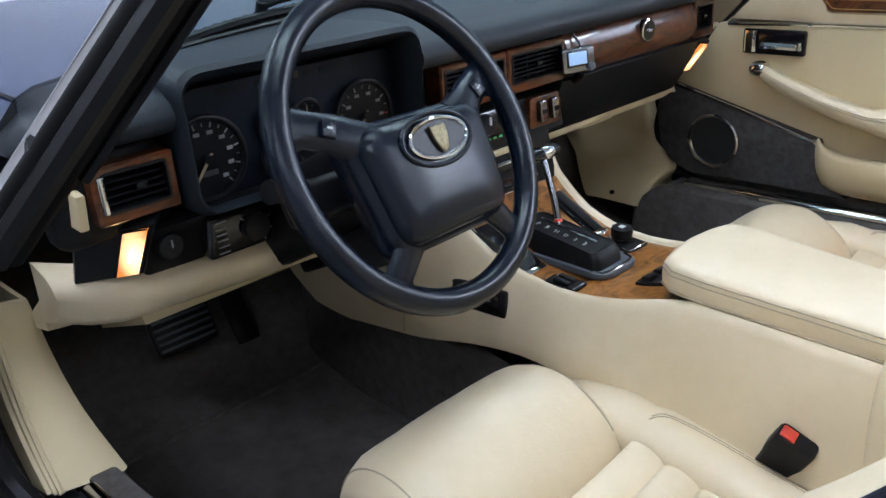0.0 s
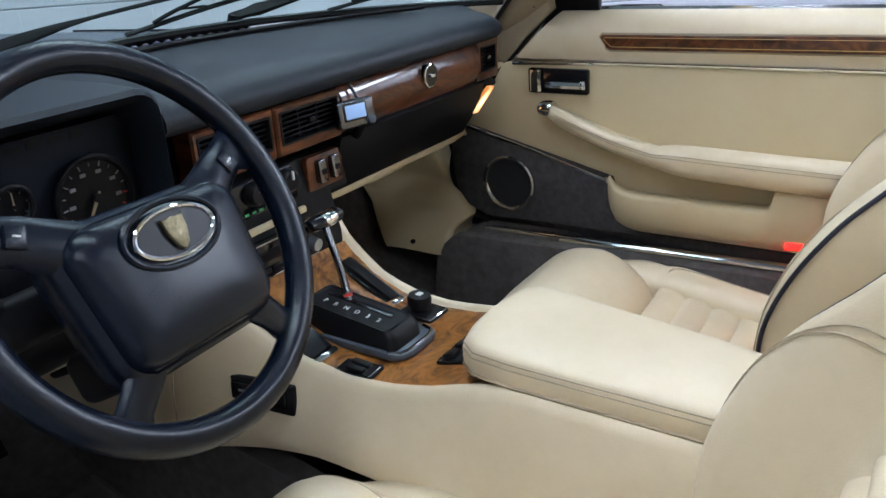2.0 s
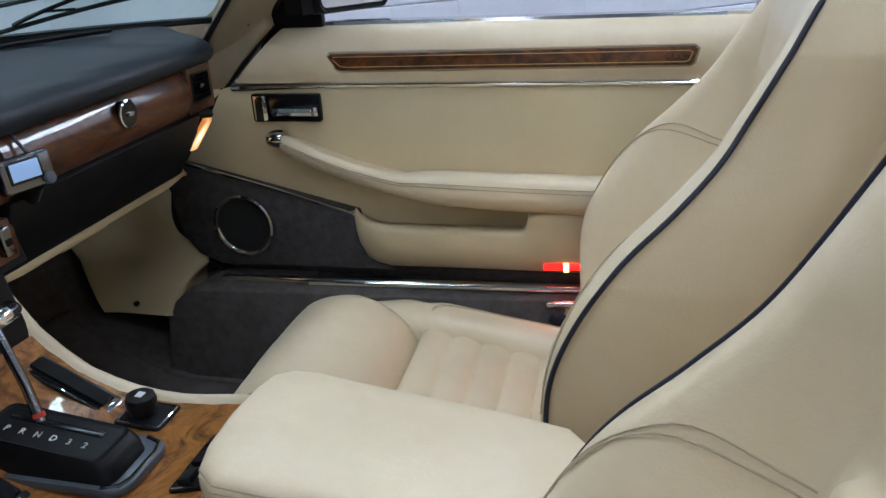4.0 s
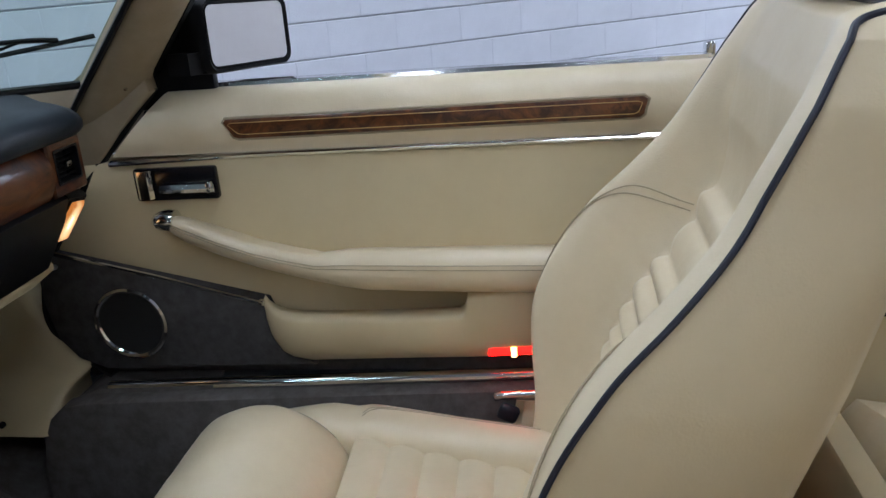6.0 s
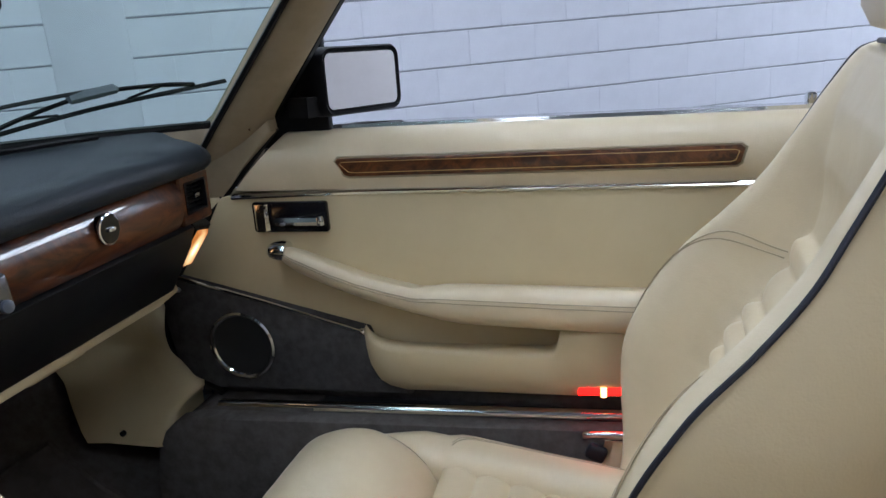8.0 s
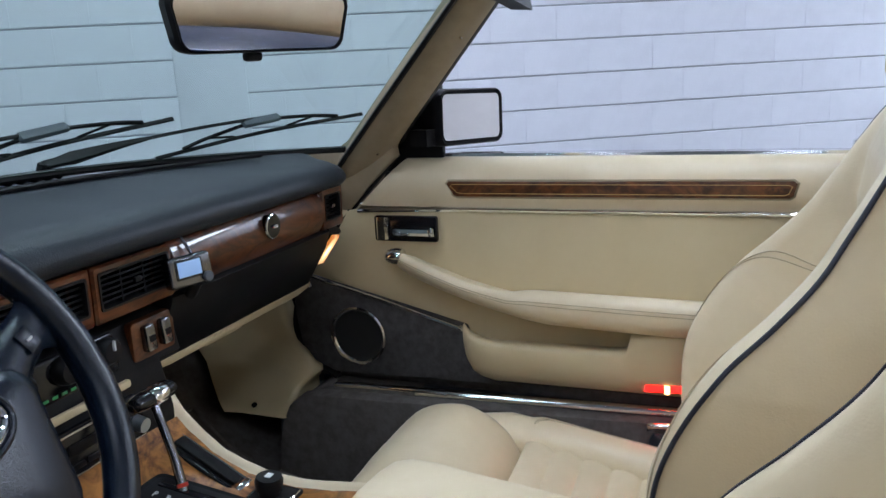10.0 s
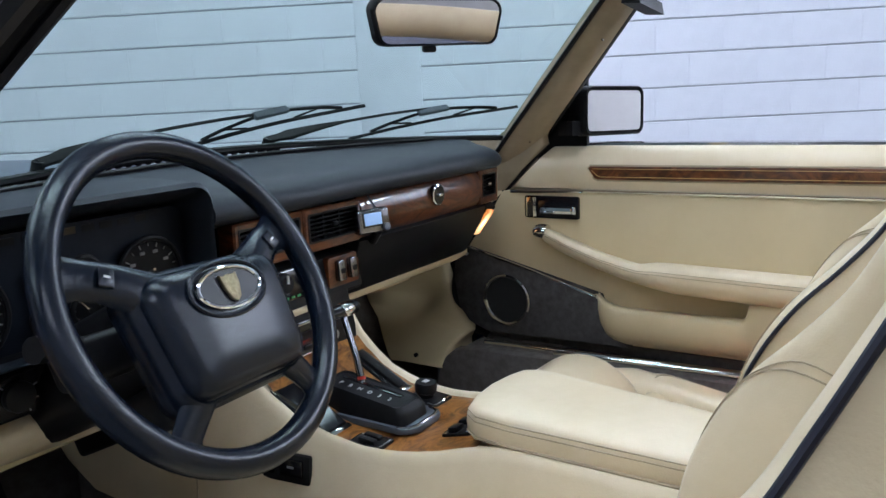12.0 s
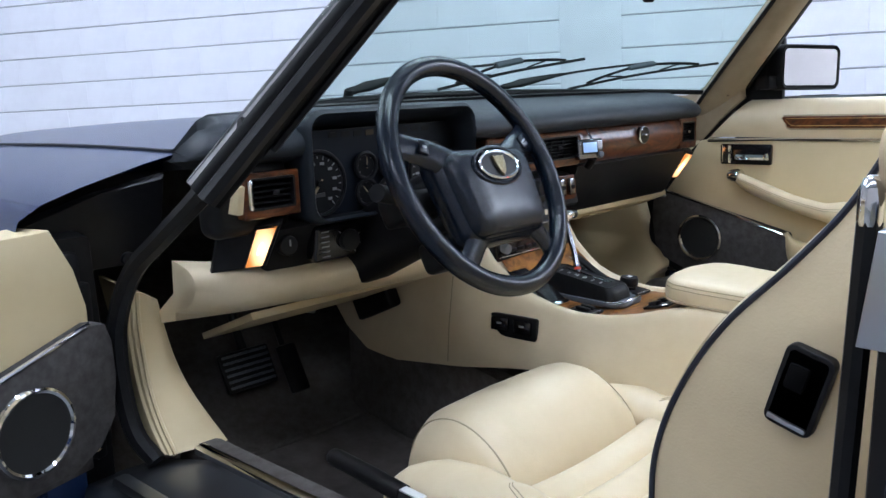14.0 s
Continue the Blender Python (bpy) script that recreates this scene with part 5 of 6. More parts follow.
def seat(name, cx, cdy, lean=0.0, bdy=0.0, swell=1.0, twist=0.0):
    """cdy: how far the cushion is slid forward; lean: how far the backrest's top is tipped back; bdy: how far the backrest is shifted; swell: how full its bolsters are; twist: how far its outer upper edge is set back."""
    s = thing(name, "cream leather bucket seat with dark blue piping", "car seat", pose(cx, 0, 0.22), "front seats")
    up = Vector((0, 0, -0.22))

    def P(pts, d=0.0):
        return [(p[0] * 0.93, p[1] + d, p[2] - 0.22) for p in pts]
    # thigh roll
    prof = [(p.y, p.z) for p in spline([(0, -0.168, 0.445), (0, -0.150, 0.480), (0, -0.118, 0.508), (0, -0.075, 0.524), (0, -0.030, 0.520), (0, 0.008, 0.497), (0, 0.032, 0.455), (0, 0.036, 0.405), (0, 0.02, 0.36), (0, -0.02, 0.335)], 4)] + [(-0.168, 0.335)]
    prof = [(-0.168 + (y + 0.168) * 1.09, 0.42 + (z - 0.42) * (1.14 if z > 0.42 else 1.0)) for y, z in prof]
    rings = []
    for i in range(19):
        u = -1 + 2 * i / 18
        e = max(0.0, (abs(u) - 0.72) / 0.28)
        k = 1 - 0.15 * e ** 2.2
        crown = 0.006 * math.cos(u * math.pi / 2)
        rings.append(P([(0.160 * u, -0.06 + (y + 0.06) * k, 0.42 + (z - 0.42) * k + crown * max(0, (z - 0.42) / 0.1) + 0.0018 * noise.noise((u * 4, y * 22, z * 22 + cx))) for y, z in prof], cdy))
    part("thigh_roll", loft(rings), CREAM, s, "smooth cream leather thigh roll", sharp=80)
    for sd in (1, -1):
        kx = 0.158 * 0.93
        part("roll_seam", tube(P([(sd * kx, -0.06 + (y + 0.06) * 0.931, 0.42 + (z - 0.42) * 0.933) for y, z in prof[4:26]], cdy), 0.0012, 5), SEAM, s)
    # pleats
    for q in range(7):
        y0, y1 = -0.165 - 0.046 * q, -0.165 - 0.046 * (q + 1)
        rings = []
        for i in range(9):
            x = -0.152 + 0.304 * i / 8
            r = []
            for j in range(9):
                t = j / 8
                y = lerp(y0, y1, t)
                base = table([(-0.55, 0.405), (-0.42, 0.420), (-0.165, 0.472)], y) + 0.10 * x * x * 4
                r.append((x, y, base + 0.0075 * math.sin(math.pi * t) ** 0.55 - 0.004))
            rings.append(P(r + [(x, y1, 0.37), (x, y0, 0.37)], cdy))
        part("pleat", loft(rings), CREAM, s)
    for sd in (1, -1):
        rings, pipe, seams = [], [], {-0.150: [], -0.162: [], -0.156: []}
        ys = [lerp(0.030, -0.56, (i / 34)) for i in range(35)]
        for y in ys:
            zt = table([(-0.56, 0.462), (-0.42, 0.462), (-0.30, 0.480), (-0.19, 0.498), (-0.12, 0.500), (-0.06, 0.490), (-0.01, 0.470), (0.018, 0.448), (0.030, 0.425)], y)
            xo = table([(-0.56, 0.246), (-0.05, 0.246), (0.0, 0.240), (0.02, 0.230), (0.03, 0.215)], y)
            groove = 0.004 * math.exp(-((y + 0.156) / 0.012) ** 2)
            zt -= groove
            sec = [(0.150, 0.37), (0.1505, zt - 0.022), (0.157, zt - 0.008), (0.172, zt), (0.195, zt + 0.004), (0.216, zt - 0.001), (lerp(0.216, xo, 0.6), zt - 0.014), (xo, zt - 0.038), (xo + 0.002, zt - 0.062), (xo - 0.004, 0.385), (xo - 0.012, 0.345)]
            rings.append(P([(sd * x, y, z) for x, z in sec], cdy))
            pipe.append((sd * (xo + 0.002), y, zt - 0.046))
        part("side_bolster", loft(rings), CREAM, s, "cream cushion bolster", sharp=80)
        part("piping", tube(P(pipe, cdy), 0.0033, 7), NAVY, s, "dark blue piping")
        for off in (-0.003, 0.003):
            arc = []
            for q_ in spline([(0.182 + off, -0.172, 0), (0.196 + off, -0.186, 0), (0.207 + off, -0.23, 0), (0.211 + off, -0.34, 0), (0.211 + off, -0.44, 0), (0.209 + off, -0.55, 0)], 5):
                x, y = q_.x, q_.y
                zt = table([(-0.56, 0.462), (-0.42, 0.462), (-0.30, 0.480), (-0.19, 0.498), (-0.12, 0.500), (-0.06, 0.490)], y)
                arc.append((sd * x, y, zt - 0.004 * math.exp(-((y + 0.156) / 0.012) ** 2) + table([(0.150, -0.022), (0.157, -0.008), (0.172, 0.0), (0.195, 0.004), (0.216, -0.001), (0.234, -0.014), (0.246, -0.038)], x) + 0.0002))
            part("bolster_stitch", tube(P(arc, cdy), 0.0007, 5), SEAM, s)
    part("seat_base", bx((0, -0.22 + cdy, 0.345 - 0.22), (0.44, 0.50, 0.05), 0.01), BLACK, s, "black seat base")
    for sd in (1, -1):
        part("seat_rail", bx((sd * 0.19, -0.22 + cdy, 0.275 - 0.22), (0.03, 0.56, 0.10), 0.006), BLACK, s, "black seat rail")
    # backrest cover
    prof = spline([(0, y + bdy - lean * max(0.0, z - 0.66) / 0.35, z) for y, z in BACK], 16)
    n = len(prof)
    arcl = [0.0]
    for a, b in zip(prof, prof[1:]):
        arcl.append(arcl[-1] + (b - a).length)
    rows, pipes, side = [], {1: [], -1: []}, []

    def hw_at(z):
        return table([(0.40, 0.222), (0.50, 0.236), (0.62, 0.240), (0.75, 0.236), (0.83, 0.222), (0.90, 0.207), (0.96, 0.200), (1.0, 0.185), (1.018, 0.165)], z)

    def back(u, z):
        return twist * table([(0.40, 0.35), (0.66, 0.35), (0.85, 0.7), (1.0, 1.0)], z) * (1 + u) / 2
    for i, p in enumerate(prof):
        d = (prof[min(i + 1, n - 1)] - prof[max(i - 1, 0)]).normalized()
        nor = Vector((0, d.z, -d.y))
        if nor.y < 0 and p.z < 0.95:
            nor = -nor
        if p.z >= 0.95 and nor.z < 0:
            nor = -nor
        hw = hw_at(p.z)
        dip = table([(0.40, 0.048), (0.50, 0.072), (0.66, 0.100), (0.80, 0.092), (0.86, 0.066), (0.91, 0.030), (0.96, 0.008), (1.01, 0.0)], p.z)
        crest = swell * table([(0.40, 0.010), (0.6, 0.014), (0.75, 0.014), (0.9, 0.010), (1.0, 0.005)], p.z)
        row = []
        for k in range(57):
            u = -1 + 2 * k / 56
            a = abs(u)
            if a > 0.88:
                f_ = crest * math.sin(math.pi / 2 * (1 - a) / 0.12) ** 0.7
            else:
                t = min(1.0, (0.88 - a) / 0.20)
                f_ = crest - (crest + dip) * (t * t * (3 - 2 * t))
            if a < 0.69 and 0.46 < p.z < 0.855:
                ed = min(1.0, (0.69 - a) / 0.05) * min(1.0, (0.855 - p.z) / 0.01)
                f_ += ed * (0.015 * abs(math.sin(math.pi * arcl[i] / 0.046)) ** 0.55 - 0.002)
            q = p + nor * f_
            row.append((u * hw, q.y - back(u, p.z), q.z - 0.22))
        rows.append(row)
        for sd in (1, -1):
            pipes[sd].append((sd * (hw + 0.001), p.y - back(sd, p.z), p.z - 0.22))
        by = table([(0.40, -0.52), (0.55, -0.56), (0.75, -0.625), (0.9, -0.672), (0.98, -0.695), (1.018, -0.690)], p.z) + bdy - lean * max(0.0, p.z - 0.66) / 0.35
        half = [(hw, p.y), (hw + 0.004, lerp(p.y, by, 0.3)), (hw + 0.002, lerp(p.y, by, 0.65)), (hw * 0.97, lerp(p.y, by, 0.88)), (hw * 0.86, by), (hw * 0.4, by - 0.012)]
        side.append([(x, y - back(1, p.z) * (x == hw), p.z - 0.22) for x, y in half] + [(-x, y, p.z - 0.22) for x, y in half[::-1]])
    part("backrest_cover", loft(rows, False, False), CREAM, s, "cream pleated backrest cover", sharp=80)
    part("backrest_shell", loft(side, False, False), CREAM_G, s, "cream grained side and back panel", sharp=80)
    part("backrest_top", loft([side[-1][::1], [(x * 0.55, -0.66 + (y + 0.66) * 0.3, z + 0.004) for x, y, z in side[-1]]], True, True), CREAM_G, s)
    loop = pipes[-1] + [(x, -0.634 - lean, 1.020 - 0.22) for x in (-0.12, -0.06, 0.0, 0.06, 0.12)] + pipes[1][::-1]
    part("piping", tube(loop, 0.0028, 8), NAVY, s, "dark blue piping")
    # stitched arcs on the bolsters
    for sd in (1, -1):
        for off in (0.0, 0.007):
            arc = []
            for k in range(15):
                a = k / 14
                zz = lerp(0.60, 0.825, math.sin(a * math.pi / 2)) + off
                uu = lerp(0.965, 0.70, a ** 1.6)
                i = min(range(n), key=lambda m: abs(prof[m].z - zz))
                kk = round((sd * uu + 1) / 2 * 56)
                v = Vector(rows[i][kk])
                arc.append(v + Vector((0, 0.0012, 0.0006)))
            part("bolster_stitch", tube(spline(arc[::2], 4), 0.0009, 5), SEAM, s)
    # head restraint
    hr = part("headrest", loft([[(x * k, -0.668 + y, z - 0.22) for x, y in rrect(0, 0, 0.25 * w, 0.10 * w, 0.045 * w, 5)] for k, w, z in ((1, 0.55, 1.030), (1, 0.85, 1.036), (1, 1.0, 1.055), (1, 1.0, 1.10), (1, 0.9, 1.13), (1, 0.6, 1.145))]), CREAM, s, "cream leather head restraint", sharp=80)
    part("headrest_piping", tube([(x, -0.668 + y * 1.02, 1.1205 - 0.22) for x, y in rrect(0, 0, 0.235, 0.096, 0.042, 5)], 0.0035, 6, True), NAVY, hr)
    for sd in (1, -1):
        part("headrest_post", tube([(sd * 0.055, -0.665, 0.99 - 0.22), (sd * 0.055, -0.668, 1.045 - 0.22)], 0.006), CHROME, s, "chrome head restraint post")
    # release recess on the outer side
    od = -1 if cx < 0 else 1
    m = pose(od * 0.247, -0.529, 0.733 - 0.22, 15, 0, 0)
    rc = part("release_recess", slab(rrect(0, 0, 0.038, 0.068, 0.007), "x", -0.006, 0.005, 0.002), BLACK, s, "black backrest release recess")
    rc.matrix_local = m
    part("recess_floor", slab(rrect(0, 0, 0.030, 0.060, 0.004), "x", od * 0.0052, od * 0.0060), GLOSSBLACK, rc)
    part("release_lever", bx((od * 0.0065, 0.004, 0.010), (0.006, 0.016, 0.022), 0.003), VENTBLACK, rc)
    part("recess_lip", bx((od * 0.007, 0, -0.0275), (0.004, 0.030, 0.004), 0.001), STEEL, rc)
    return s


seat("driver_seat", -0.360, 0.0, 0.0, -0.010, 0.6)
seat("passenger_seat", 0.347, 0.006, 0.012, 0.0, 0.65, 0.028)
lever = thing("handbrake_lever", "black handbrake lever with white label beside sill", "lever", at=(-0.625, -0.25, 0.40))
part("grip", tube(spline([(-0.602, 0.078, 0.476), (-0.603, 0.070, 0.478), (-0.607, 0.0, 0.480), (-0.611, -0.07, 0.480)], 4), [0.008] + [0.0125] * 12, 10), RUBBER, lever, "black rubber grip")
part("shaft", tube([(-0.611, -0.068, 0.480), (-0.616, -0.15, 0.465), (-0.625, -0.25, 0.40)], [0.009, 0.009, 0.010], 10), BLACK, lever)
part("label_bar", bx((-0.612, -0.088, 0.4885), (0.012, 0.036, 0.002), 0, 2), WHITE, lever, "plain white label")
belt = thing("belt_anchor", "chrome belt guide with cream folded webbing beside sill", "seat belt", pose(0.618, -0.390, 0.437))
part("chrome_bar", tube(spline([(0.004, 0.052, 0.028), (0.0, 0.045, 0.034), (0, 0.0, 0.037), (0, -0.05, 0.036)], 4), 0.0065, 10), CHROME, belt)
for k in range(3):
    rows = []
    for i in range(9):
        t = i / 8
        rows.append([(-0.006 - 0.008 * k + 0.010 * math.sin(t * 4 + k), 0.022 - 0.055 * w_ - 0.012 * k + 0.010 * t, 0.030 - 0.062 * t) for w_ in (0, 0.33, 0.66, 1)] + [(-0.0035 - 0.008 * k + 0.010 * math.sin(t * 4 + k), 0.022 - 0.055 * w_ - 0.012 * k + 0.010 * t, 0.030 - 0.062 * t) for w_ in (1, 0.66, 0.33, 0)])
    part("webbing", loft(rows), CREAM_V, belt, "cream folded belt webbing")
part("webbing_cover", bx((-0.010, 0.034, 0.012), (0.016, 0.030, 0.026), 0.007, 3, pose(0, 0, 0, 25)), DASH, belt, "dark blue sleeve")


# ---- doors ----
DOOR_LEAN = Matrix.Translation((0, 0.2, 0.7)) @ pose(0, 0, 0, -0.97) @ Matrix.Translation((0, -0.2, -0.7))      # the sills rise a little towards the tail


def door(name, label, m, s):
    d = thing(name, label, "car door", m, "car doors", "")

    def X(pts):
        return [(s * x, y, z) for x, y, z in pts]
    part("door_skin", loft([X([(x, yf, min(z, top - 0.25 * (x - 0.752))) for x, z in ((0.762, 0.898), (0.80, 0.888), (0.85, 0.83), (0.888, 0.76), (0.893, 0.62), (0.88, 0.45), (0.86, 0.38), (0.762, 0.38))]) for yf, top in ((0.355, 0.735), (0.30, 0.755), (0.20, 0.80), (0.10, 0.893), (0.06, 0.90), (-0.2, 0.90), (-0.66, 0.90))]), PAINT, d, "dark blue outer door skin")
    rings = []
    prof = spline([(0.752, 0, 0.902), (0.735, 0, 0.907), (0.712, 0, 0.904), (0.697, 0, 0.892), (0.687, 0, 0.875), (0.683, 0, 0.855), (0.685, 0, 0.835), (0.692, 0, 0.819)], 3)
    prof = [(p.x, p.z) for p in prof] + [(0.755, 0.816)]
    for i in range(25):
        u = i / 24
        ed = 0.010 * max(0, 1 - u / 0.05) ** 2 + 0.012 * max(0, (u - 0.95) / 0.05) ** 2
        rings.append(X([(x + ed * (0.75 - x) * 8, lerp(0.118 + (0.912 - z) * 1.05, -0.645, u), z) for x, z in prof]))
    part("upper_trim", loft(rings), CREAM, d, "cream padded upper door trim", sharp=60)
    part("belt_chrome", loft([X([(x, y, z) for x, z in ((0.738, 0.906), (0.740, 0.912), (0.752, 0.914), (0.760, 0.911), (0.760, 0.905))]) for y in (0.062, -0.2, -0.45, -0.636)]), CHROME, d, "chrome waist finisher")
    part("quarter_panel", slab([(0.052, 0.880), (0.052, 1.045), (0.070, 1.045), (0.207, 0.880)], "x", s * 0.722, s * 0.740, 0.004), RUBBER, d, "black mirror quarter panel")
    part("glass_slot", bx((s * 0.765, -0.285, 0.905), (0.010, 0.70, 0.006)), RUBBER, d)
    inlay = [(0.033, 0.8635), (0.029, 0.868), (-0.545, 0.870), (-0.551, 0.866), (-0.546, 0.8465), (-0.540, 0.8425), (0.012, 0.8405), (0.020, 0.843)]
    w = part("wood_strip", slab(inlay, "x", s * 0.692, s * 0.6795, 0.002), WALNUT_D, d, "burr walnut inlay strip")
    ce = (-0.259, 0.8555)
    part("inlay_line", tube([(s * 0.6792, ce[0] + (y - ce[0]) * 0.975, ce[1] + (z - ce[1]) * 0.60) for y, z in inlay], 0.0006, 5, True), GOLDLINE, w, "pale inlaid line")
    # a darker line drawn as the shade round the set-in strip
    part("strip_recess_shade", tube([(s * 0.6845, ce[0] + (y - ce[0]) * 1.006, ce[1] + (z - ce[1]) * 1.10) for y, z in inlay], 0.0022, 6, True), SEAM, d)
    part("waist_chrome", loft([X([(x, y, z - 0.006 * (y > 0.1)) for x, z in ((0.698, 0.811), (0.687, 0.8125), (0.685, 0.816), (0.688, 0.819), (0.698, 0.820))]) for y in (0.219, 0.0, -0.3, -0.62)]), CHROME, d, "chrome strip")
    part("lower_trim", slab([(-0.645, 0.487), (-0.645, 0.812), (0.300, 0.812), (0.330, 0.755), (0.345, 0.70), (0.345, 0.487)], "x", s * 0.690, s * 0.76, 0.005), CREAM_V, d, "cream door panel")
    sp_o = [(0.330, 0.680), (0.006, 0.597), (-0.006, 0.565), (-0.022, 0.535), (-0.045, 0.505), (-0.06, 0.490), (0.28, 0.486), (0.325, 0.505), (0.352, 0.540), (0.362, 0.60), (0.360, 0.65), (0.350, 0.676)]
    sp_ = part("speaker_panel", slab(sp_o, "x", s * 0.664, s * 0.70, 0.006), CARPET_G, d, "dark carpeted speaker panel")
    part("panel_chrome", tube(X([(0.668, 0.325, 0.681), (0.666, 0.17, 0.641), (0.664, 0.013, 0.595)]), 0.0035, 8), CHROME, sp_, "chrome edge strip")
    part("chrome_tip", bx((s * 0.664, 0.011, 0.596), (0.009, 0.010, 0.010), 0.003), CHROME, sp_)
    gr = part("speaker_grille", disc((s * 0.663, 0.222, 0.568), 0.0525, 0.008, 40, "x"), MESHBLACK, sp_, "black speaker mesh")
    part("speaker_ring", ring((s * 0.660, 0.222, 0.568), 0.0545, 0.0050, "x", 48), CHROME, gr, "chrome speaker ring")
    hr = part("handle_recess", slab(rrect(0.1195, 0.778, 0.127, 0.049, 0.005), "x", s * 0.683, s * 0.692, 0.002), GLOSSBLACK, d, "black door handle recess")
    part("release_lever", loft([X([(0.676 - b, y + 0.012, 0.772 + z) for z, b in ((-0.006, 0.0), (0.0, 0.004), (0.006, 0.0), (0.004, -0.006), (-0.004, -0.006))]) for y, _ in ((0.130, 0), (0.09, 0), (0.055, 0), (0.048, 0))]), CHROME, hr, "chrome door release lever")
    part("lever_end", bx((s * 0.676, 0.066, 0.774), (0.012, 0.010, 0.018), 0.004), CHROME, hr)
    part("lock_lever", loft([X([(0.680 - b, 0.166 + dy, z - 0.006) for dy, b in ((-0.012, 0.0), (-0.008, 0.007), (0.006, 0.007), (0.012, 0.0))]) for z in (0.764, 0.785, 0.806)]), CHROME, hr, "chrome lock lever")
    rings, line1, line2, line3 = [], [], [], []
    for y, zt, zb, xi in ((0.137, 0.730, 0.713, 0.664), (0.128, 0.737, 0.705, 0.652), (0.105, 0.732, 0.693, 0.644), (0.052, 0.713, 0.674, 0.636), (0.0, 0.697, 0.658, 0.630), (-0.05, 0.687, 0.645, 0.625), (-0.088, 0.681, 0.637, 0.621), (-0.105, 0.683, 0.634, 0.618), (-0.125, 0.687, 0.631, 0.614), (-0.16, 0.689, 0.627, 0.610), (-0.30, 0.687, 0.622, 0.606), (-0.45, 0.685, 0.618, 0.604), (-0.645, 0.681, 0.615, 0.604)):
        h = zt - zb
        wide = 0.020 if y > -0.1 else 0.030
        fall = table([(-0.15, 1.0), (0.05, 0.5)], y)
        sec = [(0.696, zt - 0.022 * fall), (xi + wide * 1.3, zt - 0.008 * fall), (xi + wide * 0.8, zt - 0.003 * fall), (xi + wide * 0.5, zt - h * 0.05), (xi + wide * 0.15, zt - h * 0.22), (xi, zt - h * 0.45), (xi + 0.003, zt - h * 0.70), (xi + 0.012, zt - h * 0.92), (xi + 0.024, zb - 0.002), (0.696, zb - 0.014)]
        rings.append(X([(x, y, z) for x, z in sec]))
        for L, q in ((line1, 0.30), (line2, 0.40), (line3, 0.50)):
            L.append((s * (xi - 0.0004 + 0.002 * abs(q - 0.45)), y, zt - h * q))
    ar = part("door_armrest", loft(rings), CREAM, d, "cream leather door armrest", sharp=75)
    for L in (line1, line2):
        part("stitch_line", tube(L[1:], 0.0007, 5), SEAM, ar)
    part("armrest_tip", loft([X([(0.668 + 0.018 * k * math.cos(v), y + 0.026, 0.728 + 0.015 * k * math.sin(v)) for v in [2 * math.pi * w_ / 14 for w_ in range(14)]]) for y, k in ((0.130, 0.3), (0.128, 0.65), (0.122, 0.92), (0.114, 1.05), (0.104, 1.1), (0.096, 1.0))]), CHROME, ar, "chrome armrest tip", sharp=70)
    rings = []
    for y, zt, zb, xi in ((0.012, 0.600, 0.556, 0.676), (0.008, 0.602, 0.540, 0.664), (0.0, 0.599, 0.524, 0.654), (-0.012, 0.590, 0.512, 0.646), (-0.03, 0.584, 0.506, 0.639), (-0.055, 0.5815, 0.503, 0.635), (-0.18, 0.5815, 0.506, 0.632), (-0.285, 0.583, 0.507, 0.631), (-0.293, 0.587, 0.507, 0.631), (-0.298, 0.598, 0.507, 0.631), (-0.302, 0.616, 0.507, 0.631), (-0.35, 0.622, 0.508, 0.631), (-0.50, 0.626, 0.510, 0.633), (-0.645, 0.626, 0.512, 0.636)):
        sec = [(0.672 if y > -0.295 else 0.695, zt - 0.004), (xi + 0.012, zt), (xi + 0.004, zt - 0.002), (xi, zt - 0.009), (xi + 0.001, lerp(zb, zt, 0.5)), (xi + 0.005, lerp(zb, zt, 0.25)), (xi + 0.016, zb + 0.004), (xi + 0.03, zb - 0.004), (0.695, zb - 0.008)]
        rings.append(X([(x, y, z) for x, z in sec]))
    part("map_pocket", loft(rings), CREAM_V, d, "cream moulded door pocket", sharp=75)
    rl = part("door_edge_lamp", slab([(-0.325, 0.513), (-0.325, 0.531), (-0.43, 0.538), (-0.43, 0.517)], "x", s * 0.640, s * 0.662, 0.003), REDLAMP, d, "lit red door edge lamp")
    part("bulb", tube([(s * 0.640, -0.362, 0.514), (s * 0.639, -0.362, 0.528)], [0.0045, 0.0045], 10), BULB, rl, "glowing bulb")
    part("door_bottom", bx((s * 0.728, -0.155, 0.474), (0.062, 0.98, 0.022), 0.004), CARPET_G, d, "dark carpeted door bottom")
    part("door_end", bx((s * 0.735, 0.352, 0.60), (0.075, 0.02, 0.26), 0.006), RUBBER, d, "black door end seal")
    lk = part("door_latch", bx((s * 0.722, 0.335, 0.745), (0.045, 0.03, 0.06), 0.008), BLACK, d, "black latch box")
    part("latch_screw", disc((s * 0.706, 0.318, 0.752), 0.006, 0.006, 10, "y"), STEEL, lk)
    part("glass_guide", bx((s * 0.752, -0.640, 0.917), (0.022, 0.014, 0.022), 0.004), CHROME, d, "chrome glass guide")
    return d


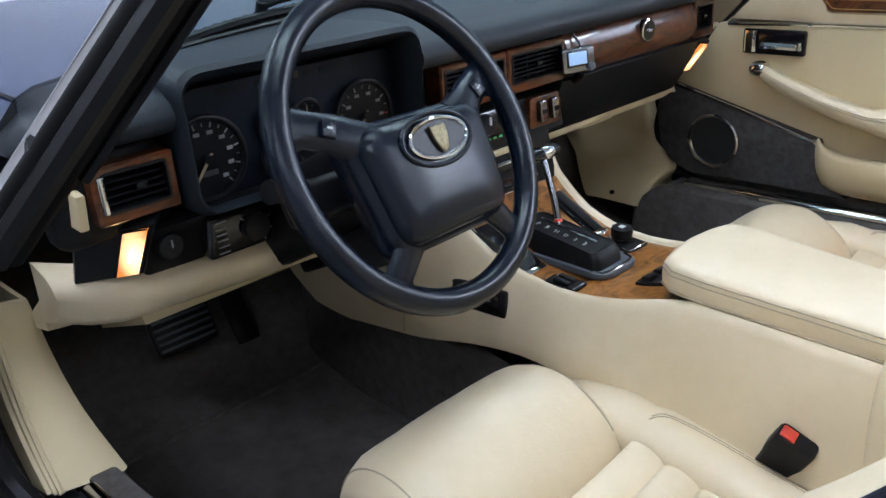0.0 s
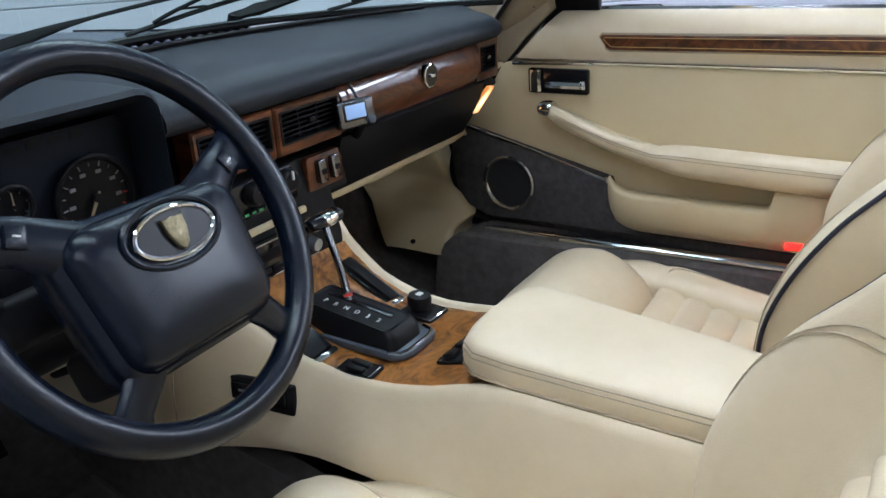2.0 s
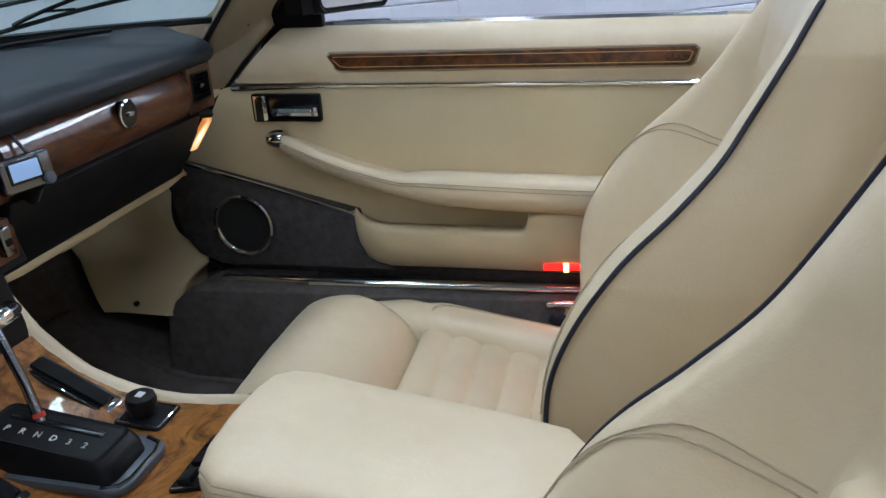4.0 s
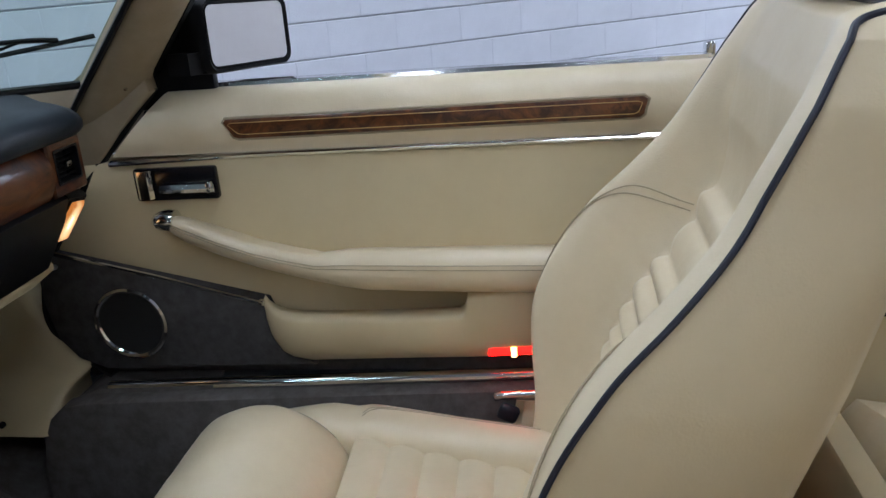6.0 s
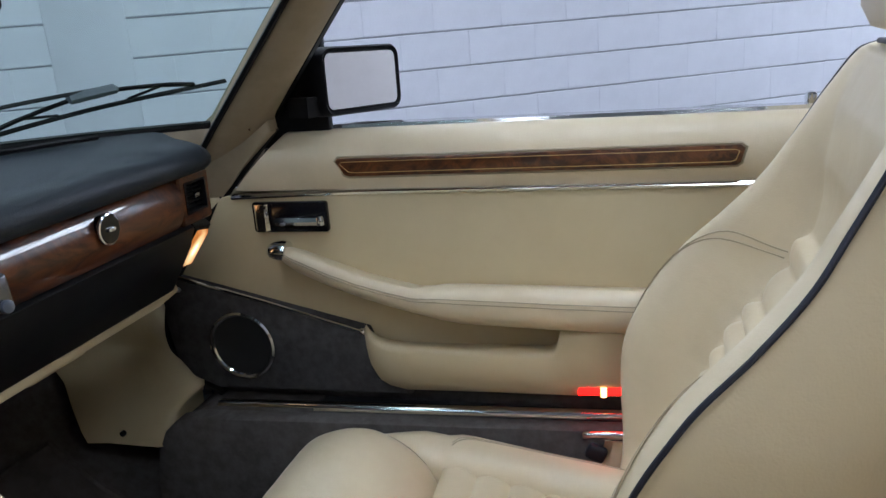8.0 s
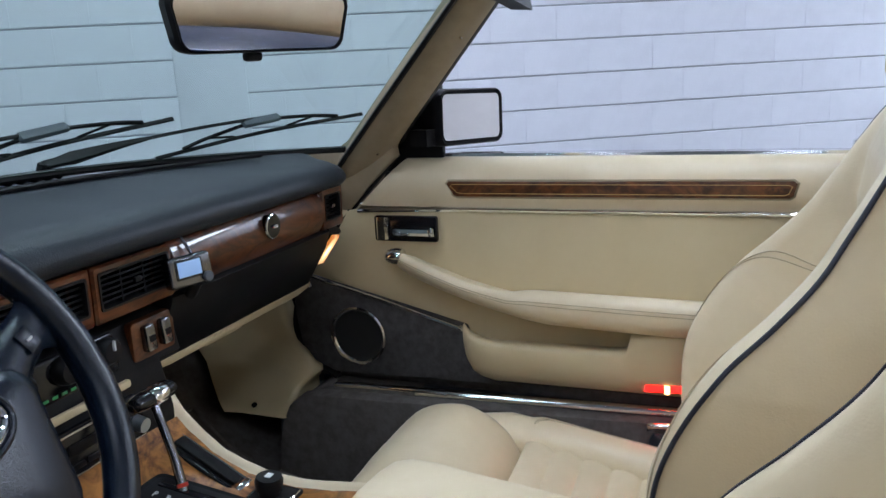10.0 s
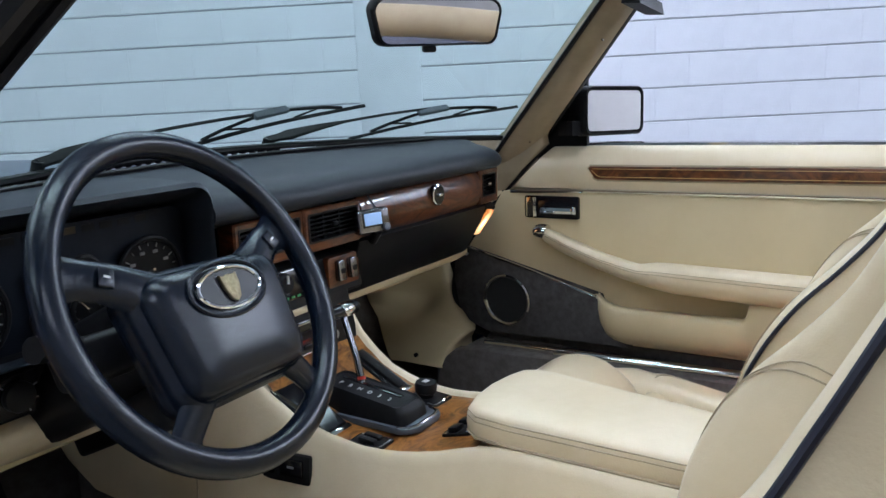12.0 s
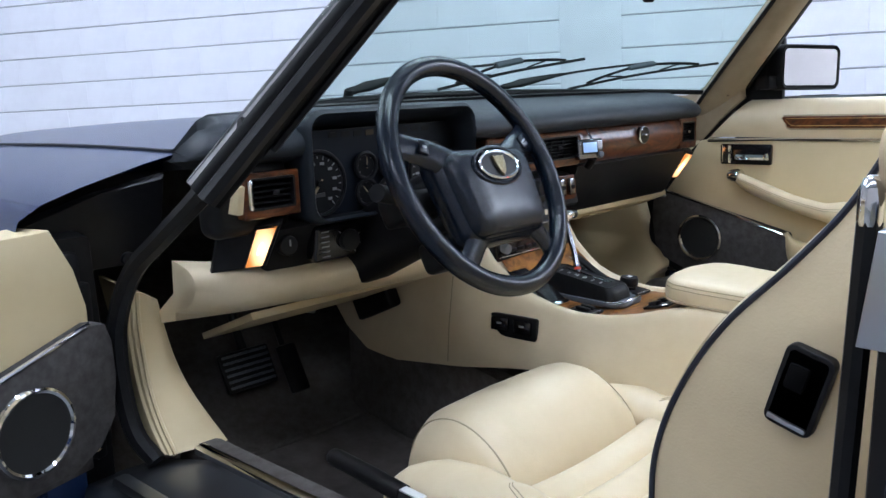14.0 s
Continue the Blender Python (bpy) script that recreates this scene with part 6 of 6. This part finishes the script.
door("passenger_door", "closed car door with cream trim and burr walnut strip", DOOR_LEAN, 1)
H0 = Vector((-0.736, 0.43, 0))
door("driver_door", "open dark blue car door with cream trim", Matrix.Translation(H0) @ pose(0, 0, -0.015, 0, 0, -70) @ Matrix.Translation(-H0) @ DOOR_LEAN, -1)


# ---- wall blocks ----
def block_mesh(w, hgt, bm=None, ox=0.0, oz=0.0):
    bm = bm or bmesh.new()
    g, c = 0.0042, 0.0035
    x0, x1, z0, z1 = ox - w / 2 + 0.0003, ox + w / 2 - 0.0003, oz - hgt / 2 + g, oz + hgt / 2 - g
    o = [bm.verts.new((x, WALL_Y + 0.013, z)) for x, z in ((x0, z0), (x1, z0), (x1, z1), (x0, z1))]
    f1 = [bm.verts.new((x, WALL_Y + c, z)) for x, z in ((x0, z0), (x1, z0), (x1, z1), (x0, z1))]
    f2 = [bm.verts.new((x, WALL_Y, z)) for x, z in ((x0 + 0.0003, z0 + c), (x1 - 0.0003, z0 + c), (x1 - 0.0003, z1 - c), (x0 + 0.0003, z1 - c))]
    for a, b in ((o, f1), (f1, f2)):
        for i in range(4):
            bm.faces.new((a[i], a[(i + 1) % 4], b[(i + 1) % 4], b[i]))
    bm.faces.new(f2)
    return bm


def block_wall():
    wall = bpy.data.objects["wall_blocks"]
    rnd = random.Random(4)
    meshes = {}
    rest = bmesh.new()
    for row in range(19):
        z = -0.030 + 0.198 * row + 0.099
        if z > CEIL_Z - 0.05:
            continue
        for side in (-1, 1):
            x = -0.595 if side < 0 else -0.213
            first_w = 0.4 if row % 2 else 0.2
            k = 0
            while -7.0 < x < 8.0:
                w = first_w if k == 0 else 0.4
                cx = x + side * w / 2
                x += side * w
                k += 1
                if -4.6 < cx < 3.2 and 0.6 < z < 2.2:
                    if w not in meshes:
                        b = block_mesh(w, 0.198)
                        finish(b)
                        me = bpy.data.meshes.new("block")
                        b.to_mesh(me)
                        b.free()
                        me.materials.append(BLOCK)
                        meshes[w] = me
                    ob = new("block", meshes[w])
                    ob.parent = wall
                    ob.location = (cx, rnd.uniform(-0.0008, 0.0008), z)
                else:
                    block_mesh(w, 0.198, rest, cx, z)
    part("block_rest", rest, BLOCK, wall, "painted concrete blocks")["kind"] = "stuff"


block_wall()
